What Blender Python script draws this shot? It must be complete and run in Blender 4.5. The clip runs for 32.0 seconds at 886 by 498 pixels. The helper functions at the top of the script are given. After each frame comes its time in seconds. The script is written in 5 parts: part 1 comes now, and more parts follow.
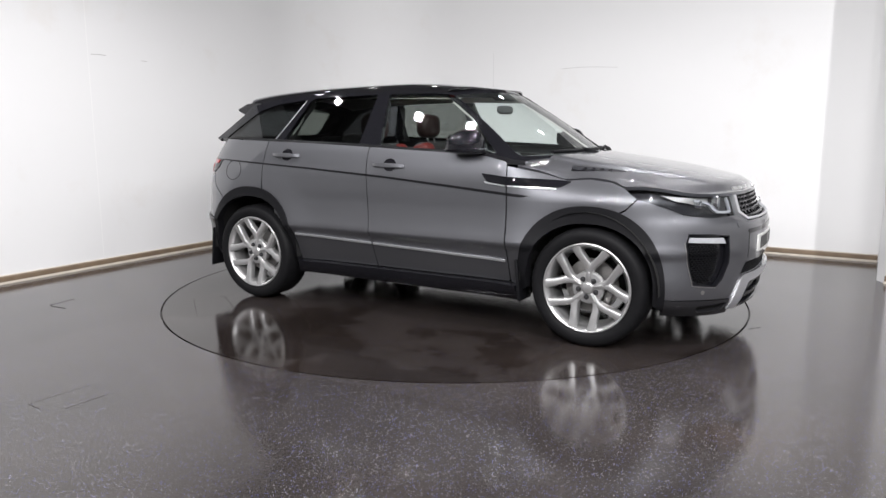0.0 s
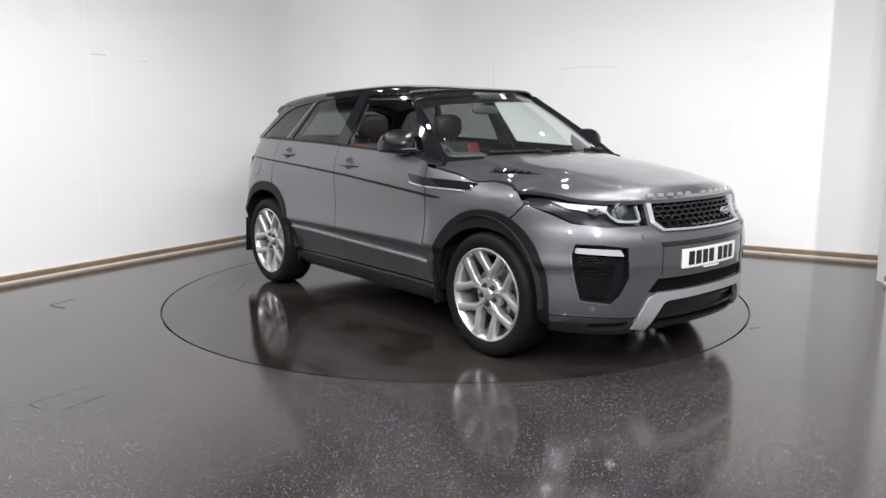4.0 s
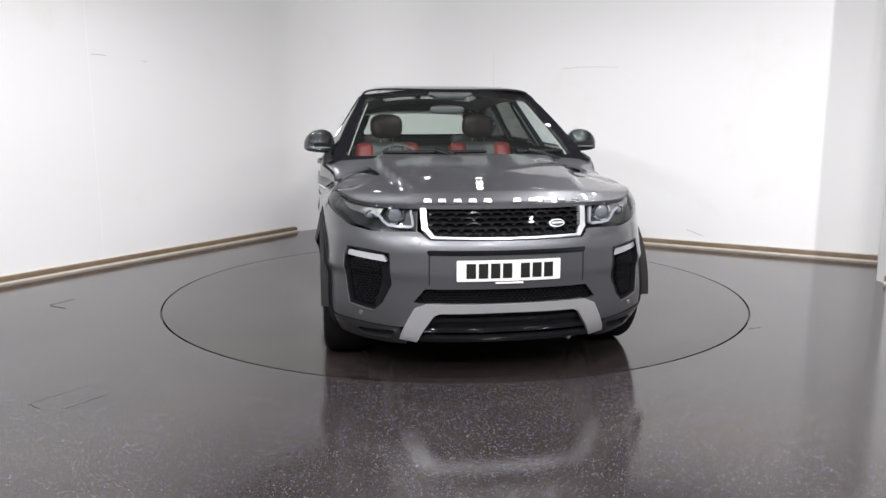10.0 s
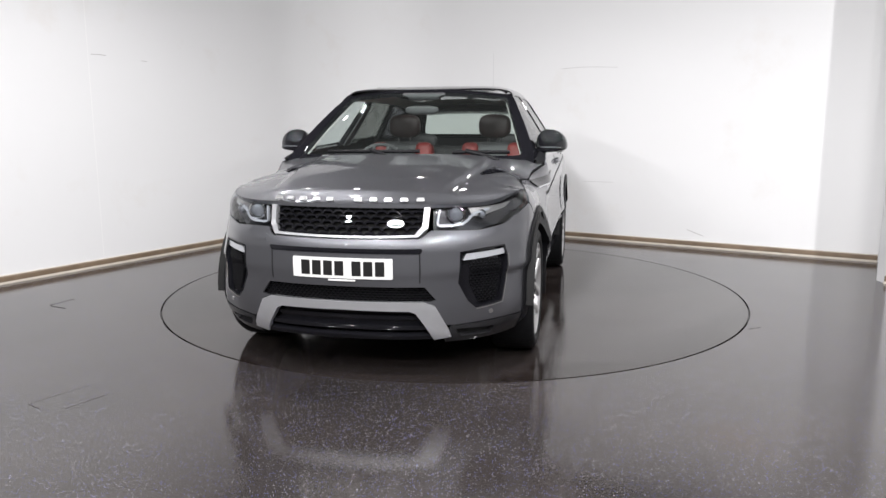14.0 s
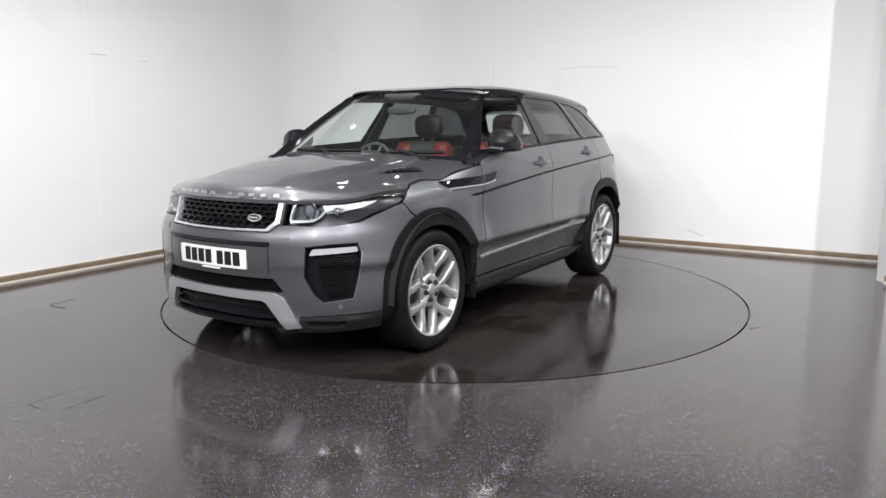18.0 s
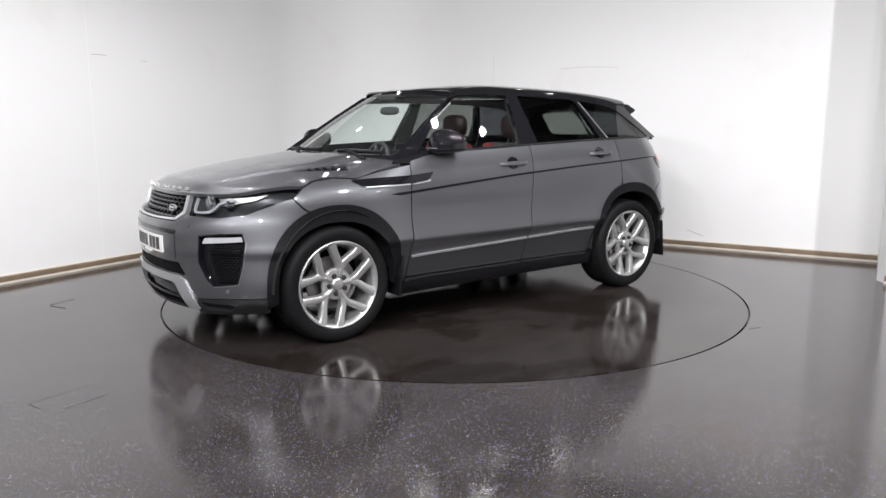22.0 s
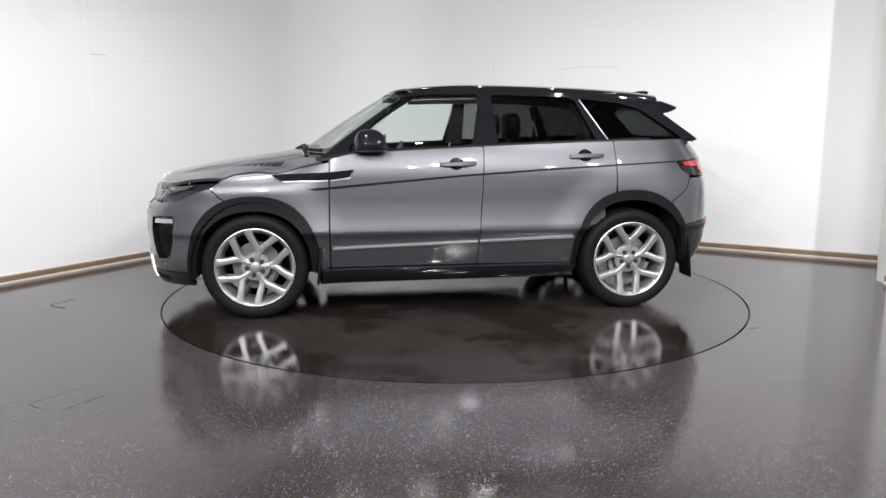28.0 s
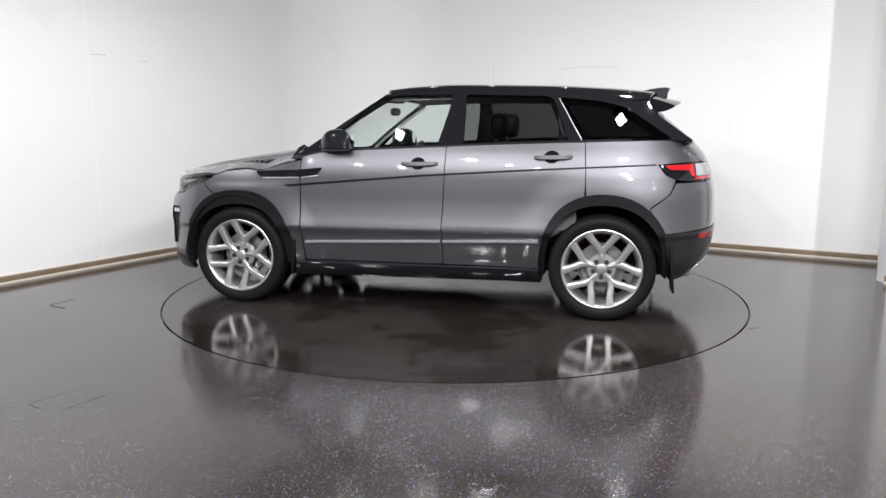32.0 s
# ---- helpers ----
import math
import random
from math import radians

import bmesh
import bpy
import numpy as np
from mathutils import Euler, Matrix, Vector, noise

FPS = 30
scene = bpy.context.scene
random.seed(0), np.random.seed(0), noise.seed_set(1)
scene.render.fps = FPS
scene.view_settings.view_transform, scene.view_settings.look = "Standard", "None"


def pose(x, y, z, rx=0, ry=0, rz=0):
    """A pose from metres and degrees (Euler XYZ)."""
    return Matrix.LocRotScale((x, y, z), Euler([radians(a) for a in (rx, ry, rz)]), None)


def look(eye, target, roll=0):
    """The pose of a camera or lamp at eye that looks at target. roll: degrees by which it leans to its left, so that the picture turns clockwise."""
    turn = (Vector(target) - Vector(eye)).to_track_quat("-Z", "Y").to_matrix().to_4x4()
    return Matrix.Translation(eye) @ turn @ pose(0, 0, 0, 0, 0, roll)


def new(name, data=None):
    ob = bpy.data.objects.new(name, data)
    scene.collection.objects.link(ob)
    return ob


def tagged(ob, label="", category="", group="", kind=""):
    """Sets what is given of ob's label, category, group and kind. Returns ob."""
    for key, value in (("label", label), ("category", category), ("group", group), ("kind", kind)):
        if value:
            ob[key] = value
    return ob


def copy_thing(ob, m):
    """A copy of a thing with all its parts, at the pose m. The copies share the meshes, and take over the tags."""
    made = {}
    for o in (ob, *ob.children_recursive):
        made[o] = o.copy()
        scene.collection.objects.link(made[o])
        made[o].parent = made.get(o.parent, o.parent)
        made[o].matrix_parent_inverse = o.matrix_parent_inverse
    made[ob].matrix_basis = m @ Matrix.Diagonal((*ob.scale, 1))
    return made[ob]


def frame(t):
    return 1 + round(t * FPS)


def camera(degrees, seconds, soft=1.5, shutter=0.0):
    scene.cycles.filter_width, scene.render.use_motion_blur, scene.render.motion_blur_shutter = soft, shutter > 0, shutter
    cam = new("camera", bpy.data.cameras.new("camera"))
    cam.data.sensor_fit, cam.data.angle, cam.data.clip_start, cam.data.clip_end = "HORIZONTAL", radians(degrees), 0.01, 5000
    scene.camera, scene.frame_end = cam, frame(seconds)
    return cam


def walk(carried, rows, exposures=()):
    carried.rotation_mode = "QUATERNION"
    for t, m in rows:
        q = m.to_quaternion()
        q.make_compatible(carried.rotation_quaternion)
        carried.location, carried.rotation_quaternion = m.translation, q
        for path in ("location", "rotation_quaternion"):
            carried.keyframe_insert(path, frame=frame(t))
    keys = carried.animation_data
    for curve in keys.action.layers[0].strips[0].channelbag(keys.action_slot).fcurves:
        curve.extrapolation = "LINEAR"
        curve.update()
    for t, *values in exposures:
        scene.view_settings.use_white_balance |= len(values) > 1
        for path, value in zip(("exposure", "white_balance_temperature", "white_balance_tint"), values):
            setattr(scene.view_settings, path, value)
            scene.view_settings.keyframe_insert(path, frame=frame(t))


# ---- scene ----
from mathutils.geometry import delaunay_2d_cdt

# camera on its tripod
cam = camera(62.57, 32.0, soft=1.5)
EYE = (0.0, -5.871, 1.317)
PAN, PITCH, ROLL = 0.843, 9.577, -0.104
CAM_POSE = pose(*EYE, 90 - PITCH, 0, PAN) @ pose(0, 0, 0, 0, 0, ROLL)
walk(cam, [(0.0, CAM_POSE), (32.0, CAM_POSE)], exposures=[(0.0, 0.0), (32.0, 0.0)])

# ---- light ----
world = bpy.data.worlds.new("world")
scene.world = world
world.use_nodes = True
world.node_tree.nodes["Background"].inputs[0].default_value = (0.9, 0.95, 1.0, 1)
world.node_tree.nodes["Background"].inputs[1].default_value = 0.0
CEILING = 3.5


def area_lamp(x, y, watts, size, aim, spread=180, colour=(1.0, 0.985, 1.0)):
    data = bpy.data.lights.new("lamp", "AREA")
    data.energy, data.size, data.color, data.shape = watts, size, colour, "SQUARE"
    data.spread = radians(spread)
    ob = new("lamp", data)
    ob.matrix_world = look((x, y, LAMP_Z), aim)
    return ob


LAMP_Z, LAMP_R = 3.25, 2.42
LAMPS = [(-2.50, -0.16), (-1.74, -0.90), (-1.16, -1.41), (1.30, -1.67), (1.72, -1.50), (1.46, -0.84), (2.16, -0.34)]
LAMPS += [(LAMP_R * math.cos(radians(a)), LAMP_R * math.sin(radians(a))) for a in (14, 36.5, 59, 81, 99, 121, 143.5, 166)]
for lx, ly in LAMPS:
    if ly > 0.5:
        area_lamp(lx, ly, 1.6, 0.08, (lx * 0.6, ly * 0.6, 0.0), 120)
    else:
        area_lamp(lx, ly, 14, 0.095, (lx * 0.7, ly * 0.7, 0.0), 150)
NEAR_LAMPS = [(x, y) for y in (-4.0, -5.6, -7.2) for x in (-3.6, -1.2, 1.2, 3.6)]
for lx, ly in NEAR_LAMPS:
    area_lamp(lx, ly, 74 if lx > 0 else 70, 0.11, (lx * 1.5 + (1.6 if lx > 0 else 0.0), ly + 4.2, 0.0))


# ---- materials ----
def material(name, colour, rough=0.5, metal=0.0, spread=0.06, scale=9.0, bump=0.0, bump_scale=120.0, coat=0.0, clear=0.0, spec=0.5, glow=None):
    """A surface whose colour and gloss vary a little at two scales."""
    m = bpy.data.materials.new(name)
    m.use_nodes = True
    nt = m.node_tree
    b = nt.nodes["Principled BSDF"]
    tc = nt.nodes.new("ShaderNodeTexCoord")
    n1 = nt.nodes.new("ShaderNodeTexNoise")
    n1.inputs["Scale"].default_value, n1.inputs["Detail"].default_value = scale, 6
    nt.links.new(tc.outputs["Object"], n1.inputs["Vector"])
    ramp = nt.nodes.new("ShaderNodeMixRGB")
    ramp.inputs[1].default_value = (*[c * (1 - spread) for c in colour], 1)
    ramp.inputs[2].default_value = (*[min(1, c * (1 + spread)) for c in colour], 1)
    nt.links.new(n1.outputs["Fac"], ramp.inputs[0])
    nt.links.new(ramp.outputs[0], b.inputs["Base Color"])
    mr = nt.nodes.new("ShaderNodeMapRange")
    mr.inputs[3].default_value, mr.inputs[4].default_value = max(0, rough * 0.8), min(1, rough * 1.2)
    nt.links.new(n1.outputs["Fac"], mr.inputs[0])
    nt.links.new(mr.outputs[0], b.inputs["Roughness"])
    b.inputs["Metallic"].default_value = metal
    b.inputs["Coat Weight"].default_value = coat
    b.inputs["Coat Roughness"].default_value = 0.03
    b.inputs["Transmission Weight"].default_value = clear
    b.inputs["Specular IOR Level"].default_value = spec
    if glow:
        b.inputs["Emission Color"].default_value = (*glow[:3], 1)
        b.inputs["Emission Strength"].default_value = glow[3]
    if bump:
        n2 = nt.nodes.new("ShaderNodeTexNoise")
        n2.inputs["Scale"].default_value, n2.inputs["Detail"].default_value = bump_scale, 4
        nt.links.new(tc.outputs["Object"], n2.inputs["Vector"])
        bp = nt.nodes.new("ShaderNodeBump")
        bp.inputs["Strength"].default_value, bp.inputs["Distance"].default_value = bump, 0.004
        nt.links.new(n2.outputs["Fac"], bp.inputs["Height"])
        nt.links.new(bp.outputs[0], b.inputs["Normal"])
    return m


def paint_material():
    """Grey metallic paint under clear lacquer: fine flakes tilt the base's shine."""
    m = material("grey_metallic_paint", (0.138, 0.140, 0.152), 0.27, 0.84, 0.04, 3.0, coat=1.0)
    nt = m.node_tree
    b = nt.nodes["Principled BSDF"]
    nt.links.remove(b.inputs["Roughness"].links[0])
    b.inputs["Roughness"].default_value = 0.45
    tc = nt.nodes.new("ShaderNodeTexCoord")
    vor = nt.nodes.new("ShaderNodeTexVoronoi")
    vor.inputs["Scale"].default_value = 900
    nt.links.new(tc.outputs["Object"], vor.inputs["Vector"])
    bp = nt.nodes.new("ShaderNodeBump")
    bp.inputs["Strength"].default_value, bp.inputs["Distance"].default_value = 0.05, 0.001
    nt.links.new(vor.outputs["Distance"], bp.inputs["Height"])
    nt.links.new(bp.outputs[0], b.inputs["Normal"])
    return m


def glass_material(name, tint, rough=0.0, veil=0.0):
    """Thin sheet glass: a tint that lets light through, and a sheen by the angle."""
    m = bpy.data.materials.new(name)
    m.use_nodes = True
    nt = m.node_tree
    nt.nodes.clear()
    out = nt.nodes.new("ShaderNodeOutputMaterial")
    tr = nt.nodes.new("ShaderNodeBsdfTransparent")
    tr.inputs[0].default_value = (*tint, 1)
    gl = nt.nodes.new("ShaderNodeBsdfGlossy")
    gl.inputs["Roughness"].default_value = rough
    lw = nt.nodes.new("ShaderNodeLayerWeight")
    pw = nt.nodes.new("ShaderNodeMath")
    pw.operation, pw.inputs[1].default_value = "POWER", 5.0
    nt.links.new(lw.outputs["Facing"], pw.inputs[0])
    fr = nt.nodes.new("ShaderNodeMapRange")
    fr.inputs[3].default_value = 0.07
    nt.links.new(pw.outputs[0], fr.inputs[0])
    mx = nt.nodes.new("ShaderNodeMixShader")
    nt.links.new(fr.outputs[0], mx.inputs[0])
    nt.links.new(tr.outputs[0], mx.inputs[1])
    nt.links.new(gl.outputs[0], mx.inputs[2])
    # a little pale diffuse stands in for the bright haze over the screen
    if veil:
        haze = nt.nodes.new("ShaderNodeBsdfDiffuse")
        haze.inputs[0].default_value = (0.62, 0.68, 0.65, 1)
        fm = nt.nodes.new("ShaderNodeMixShader")
        fm.inputs[0].default_value = veil
        nt.links.new(mx.outputs[0], fm.inputs[1])
        nt.links.new(haze.outputs[0], fm.inputs[2])
        mx = fm
    nt.links.new(mx.outputs[0], out.inputs[0])
    return m


PAINT = paint_material()
GLOSS_BLACK = material("gloss_black", (0.008, 0.008, 0.010), 0.04, spread=0.1, spec=0.5)
ROOF_BLACK = material("black_roof_paint", (0.008, 0.008, 0.009), 0.05, spread=0.1, spec=0.5)
PLASTIC = material("black_plastic", (0.006, 0.006, 0.0072), 0.48, spread=0.12, scale=30, bump=0.1, bump_scale=500, spec=0.16)
DARK = material("dark_void", (0.006, 0.006, 0.006), 0.9)
RUBBER = material("tyre_rubber", (0.008, 0.008, 0.0088), 0.55, spread=0.2, scale=20, bump=0.08, bump_scale=300, spec=0.1)
ALLOY = material("alloy", (0.52, 0.52, 0.52), 0.36, 0.8, 0.05, 40, coat=0.3)
BARREL = material("rim_barrel", (0.42, 0.42, 0.42), 0.4, 0.75, 0.15, 30)
HOUSING = material("lamp_housing", (0.022, 0.022, 0.025), 0.3, 0.3, 0.25, 25)
SATIN = material("satin_silver", (0.70, 0.71, 0.73), 0.36, 0.8, 0.04, 30)
CHROME = material("chrome", (0.8, 0.8, 0.8), 0.08, 1.0, 0.02, 30)
NUT = material("dark_nut", (0.03, 0.03, 0.032), 0.5, 0.3)
STEEL = material("brake_steel", (0.35, 0.34, 0.33), 0.4, 0.9, 0.15, 60)
GLASS = glass_material("clear_glass", (0.91, 0.965, 0.945))
SCREEN_GLASS = glass_material("screen_glass", (0.91, 0.965, 0.945), veil=0.008)
PRIVACY = glass_material("privacy_glass", (0.22, 0.232, 0.22))
DARK_PRIVACY = glass_material("dark_privacy_glass", (0.08, 0.083, 0.09))
LENS = glass_material("lamp_lens", (0.93, 0.95, 0.97))
RED_LENS = material("red_lens", (0.45, 0.012, 0.018), 0.12, coat=1.0)
WHITE_LENS = material("white_lens", (0.36, 0.37, 0.39), 0.2, spread=0.2, scale=60, coat=1.0)
PLATE = material("plate_white", (0.74, 0.74, 0.72), 0.35, spread=0.02)
INK = material("plate_black", (0.01, 0.01, 0.01), 0.4)
RED_LEATHER = material("red_leather", (0.17, 0.017, 0.015), 0.5, spread=0.12, scale=25, bump=0.2, bump_scale=220)
DARK_RED = material("dark_red_leather", (0.018, 0.007, 0.0065), 0.5, spread=0.15, scale=25, bump=0.2, bump_scale=220)
BLACK_LEATHER = material("black_leather", (0.045, 0.045, 0.047), 0.5, spread=0.15, scale=25, bump=0.2, bump_scale=220)
ANTHRACITE = material("anthracite_plastic", (0.020, 0.020, 0.022), 0.30, 0.2, 0.06, 12, coat=0.4)
BADGE_GREEN = material("badge_green", (0.012, 0.03, 0.022), 0.3, 0.3, coat=0.6)
MIRROR = material("mirror_silver", (0.85, 0.85, 0.86), 0.02, 1.0, 0.01)
LENS_GREY = material("grey_lens", (0.22, 0.23, 0.25), 0.08, 0.4, coat=1.0)
ROOF_GLASS = glass_material("roof_glass", (0.75, 0.77, 0.76))
REAR_GLASS = glass_material("rear_glass", (0.66, 0.72, 0.68))
TRIM_GREY = material("light_headlining", (0.58, 0.57, 0.54), 0.85, spread=0.05, scale=40)

# ---- motions' numbers: the turntable ----
AXIS = (0.0, 0.0)
TABLE_R = 2.25
CAR_X, CAR_Y = 0.154, -0.115
TURNS = [(0, -29.496), (4, -49.661), (8, -70.169), (12, -90.724), (16, -111.451), (20, -132.301), (24, -152.581), (28, -171.931), (32, -191.069)]


# ---- building helpers ----
def mesh_object(name, verts, faces, mat, smooth=True):
    me = bpy.data.meshes.new(name)
    me.from_pydata([tuple(p) for p in verts], [], faces)
    me.update()
    bm = bmesh.new()
    bm.from_mesh(me)
    bmesh.ops.recalc_face_normals(bm, faces=bm.faces)
    bm.to_mesh(me)
    bm.free()
    if smooth:
        me.shade_smooth()
        me.set_sharp_from_angle(angle=radians(38))
    me.materials.append(mat)
    return new(name, me)


def part(name, bm, mat, parent, label="", smooth=True):
    """Links a bmesh as one mesh object under a thing or part."""
    me = bpy.data.meshes.new(name)
    bm.to_mesh(me)
    bm.free()
    if smooth:
        me.shade_smooth()
        me.set_sharp_from_angle(angle=radians(38))
    me.materials.append(mat)
    ob = new(name, me)
    ob.parent = parent
    if label:
        tagged(ob, label)
    return ob


def sheet(name, verts, faces, mat, parent, label=""):
    ob = mesh_object(name, verts, faces, mat)
    ob.parent = parent
    if label:
        tagged(ob, label)
    return ob


def box(bm, x0, x1, y0, y1, z0, z1, bevel=0.0):
    r = bmesh.ops.create_cube(bm, size=1.0)
    for v in r["verts"]:
        v.co = Vector(((x0 + x1) / 2 + v.co.x * (x1 - x0), (y0 + y1) / 2 + v.co.y * (y1 - y0), (z0 + z1) / 2 + v.co.z * (z1 - z0)))
    if bevel:
        es = list({e for v in r["verts"] for e in v.link_edges})
        bmesh.ops.bevel(bm, geom=es, offset=bevel, segments=3, profile=0.5, affect="EDGES")
    return bm


def ball(bm, centre, radii, e=2.0, nu=28, nv=16):
    """A rounded block: a sphere drawn towards a box as e grows."""
    def pw(v, k):
        return math.copysign(abs(v) ** (2.0 / k), v)
    rows = []
    for j in range(nv + 1):
        ph = -math.pi / 2 + math.pi * j / nv
        row = []
        for i in range(nu):
            th = 2 * math.pi * i / nu
            row.append(bm.verts.new((centre[0] + radii[0] * pw(math.cos(ph), e) * pw(math.cos(th), e), centre[1] + radii[1] * pw(math.cos(ph), e) * pw(math.sin(th), e), centre[2] + radii[2] * pw(math.sin(ph), e))))
        rows.append(row)
    for j in range(nv):
        for i in range(nu):
            bm.faces.new((rows[j][i], rows[j][(i + 1) % nu], rows[j + 1][(i + 1) % nu], rows[j + 1][i]))
    bmesh.ops.remove_doubles(bm, verts=bm.verts, dist=1e-5)
    bmesh.ops.recalc_face_normals(bm, faces=bm.faces)
    return bm


def tube(bm, pts, r, n=10):
    """A round bar along points."""
    rows = []
    pts = [Vector(p) for p in pts]
    for i, p in enumerate(pts):
        d = (pts[min(i + 1, len(pts) - 1)] - pts[max(0, i - 1)]).normalized()
        u = d.cross(Vector((0.3, 0.2, 1))).normalized()
        w = d.cross(u)
        rows.append([bm.verts.new(p + (u * math.cos(2 * math.pi * k / n) + w * math.sin(2 * math.pi * k / n)) * r) for k in range(n)])
    for a, b in zip(rows, rows[1:]):
        for k in range(n):
            bm.faces.new((a[k], a[(k + 1) % n], b[(k + 1) % n], b[k]))
    bm.faces.new(rows[0])
    bm.faces.new(rows[-1][::-1])
    bmesh.ops.recalc_face_normals(bm, faces=bm.faces)
    return bm


def knots(*pts):
    """A smooth curve through a few knots (cubic, no overshoot)."""
    pts = sorted(pts)
    xs, ys = np.array([p[0] for p in pts], float), np.array([p[1] for p in pts], float)
    d = np.diff(ys) / np.diff(xs)
    m = np.concatenate([[d[0]], np.where(d[:-1] * d[1:] > 0, 2 * d[:-1] * d[1:] / (d[:-1] + d[1:] + 1e-12), 0), [d[-1]]])

    def f(x):
        x = np.clip(np.asarray(x, float), xs[0], xs[-1])
        i = np.clip(np.searchsorted(xs, x) - 1, 0, len(xs) - 2)
        h = xs[i + 1] - xs[i]
        t = (x - xs[i]) / h
        return (2 * t ** 3 - 3 * t ** 2 + 1) * ys[i] + (t ** 3 - 2 * t ** 2 + t) * h * m[i] + (3 * t ** 2 - 2 * t ** 3) * ys[i + 1] + (t ** 3 - t ** 2) * h * m[i + 1]
    return f


def step(a, b, x):
    t = np.clip((np.asarray(x, float) - a) / (b - a), 0, 1)
    return t * t * (3 - 2 * t)


# ---- the car's form: x forward from mid wheelbase, y to its left, z up ----
WB = 1.33
FLANK = knots((0.18, 0.84), (0.25, 0.880), (0.29, 0.906), (0.34, 0.917), (0.42, 0.927), (0.52, 0.935), (0.565, 0.940), (0.588, 0.954), (0.600, 0.9575), (0.62, 0.9545), (0.66, 0.948), (0.72, 0.941),
              (0.80, 0.937), (0.90, 0.938), (0.98, 0.938), (1.03, 0.932), (1.08, 0.920), (1.14, 0.898), (1.18, 0.878), (1.25, 0.842))
NOSE = knots((0.18, 2.10), (0.24, 2.15), (0.30, 2.172), (0.42, 2.184), (0.50, 2.188), (0.60, 2.193), (0.70, 2.192), (0.75, 2.182), (0.785, 2.155), (0.81, 2.128), (0.88, 2.105), (0.945, 2.083), (1.02, 2.02), (1.2, 1.85))
TAIL = knots((0.18, -1.86), (0.275, -1.97), (0.40, -2.085), (0.49, -2.115), (0.60, -2.13), (0.69, -2.135), (0.90, -2.125), (0.925, -2.11), (0.96, -2.105), (1.10, -2.06), (1.21, -1.97), (1.25, -1.94))
XF, XR = 1.45, -1.50
S1 = 0.9 * math.pi / 2
S2 = S1 + XF - XR
S3 = S2 + 0.9 * math.pi / 2


def flank(x, z):
    """Half width of the lower body."""
    y = FLANK(z)
    for wx in (WB, -WB):
        r = np.hypot((x - wx) * 0.98, (z - 0.36) * 0.93)
        y = y + 0.016 * (1 - step(0.46, 0.68, r)) * step(0.2, 0.4, z)
    lean = np.maximum(0, z - 0.87) ** 2 * 5.0 * step(0.75, 1.35, x)
    rear = 0.05 * step(-1.1, -2.0, x) * step(0.8, 1.1, z)
    tuck = 0.066 * np.clip((0.575 - z) / 0.22, 0, 1) ** 0.8 * step(1.05, 0.80, x) * step(-1.12, -0.88, x)
    narrow = 0.046 * step(0.80, 1.25, x) * step(0.32, 0.66, z)
    return y - lean - rear - tuck - narrow


def low(s, z, off=0.0):
    """Point on the lower body: s runs from the nose's middle round the left side to the tail's middle."""
    s, z = np.asarray(s, float), np.asarray(z, float)
    sg, a = np.where(s < 0, -1.0, 1.0), np.abs(s)

    def raw(a, z):
        al = np.clip(a / 0.9, 0, math.pi / 2)
        lf, yf, p = NOSE(z) - XF, flank(np.full_like(z, XF), z), 2.36
        for _ in range(2):
            r = ((np.cos(al) / lf) ** p + (np.sin(al) / yf) ** p) ** (-1 / p)
            yf = flank(XF + r * np.cos(al), z)
        xf, yfr = XF + r * np.cos(al), r * np.sin(al)
        be = np.clip((a - S2) / 0.9, 0, math.pi / 2)
        lr, yr, q = XR - TAIL(z), flank(np.full_like(z, XR), z), 2.6
        for _ in range(2):
            r2 = ((np.sin(be) / lr) ** q + (np.cos(be) / yr) ** q) ** (-1 / q)
            yr = flank(XR - r2 * np.sin(be), z)
        xm = XF - (a - S1)
        x = np.where(a < S1, xf, np.where(a < S2, xm, XR - r2 * np.sin(be)))
        y = np.where(a < S1, yfr, np.where(a < S2, flank(xm, z), r2 * np.cos(be)))
        return np.stack([x, y, z], -1)
    p0 = raw(a, z)
    if np.any(off):
        e = 0.004
        n = np.cross(raw(a + e, z) - raw(np.maximum(a - e, 0), z), raw(a, z + e) - raw(a, z - e))
        n = -n / (np.linalg.norm(n, axis=-1, keepdims=True) + 1e-12)
        n = n * np.where((n * np.stack([p0[..., 0] * 0.4, p0[..., 1], 0 * z], -1)).sum(-1, keepdims=True) < 0, -1, 1)
        p0 = p0 + n * np.asarray(off)[..., None]
    p0[..., 1] *= sg
    return p0


def at_x(x, z):
    """The s of a place on the straight flank, by its x."""
    return (S1 + XF - x, z)


def at_y(y, z):
    """The s of a place on the nose, by its y."""
    lo_s, hi_s = 0.0, S1
    for _ in range(17):
        mid = (lo_s + hi_s) / 2
        if low(np.array([mid]), np.array([z]))[0][1] < abs(y):
            lo_s = mid
        else:
            hi_s = mid
    return (math.copysign(lo_s, y), z)


def at_xn(x, z):
    """The s of a place on the nose's corner, by its x."""
    lo_s, hi_s = 0.0, S1
    for _ in range(17):
        mid = (lo_s + hi_s) / 2
        if low(np.array([mid]), np.array([z]))[0][0] > x:
            lo_s = mid
        else:
            hi_s = mid
    return (lo_s, z)


def at_tail(x, z):
    """The s of a place on the tail's corner, by its x."""
    lo_s, hi_s = S2, S3
    for _ in range(17):
        mid = (lo_s + hi_s) / 2
        if low(np.array([mid]), np.array([z]))[0][0] > x:
            lo_s = mid
        else:
            hi_s = mid
    return (lo_s, z)


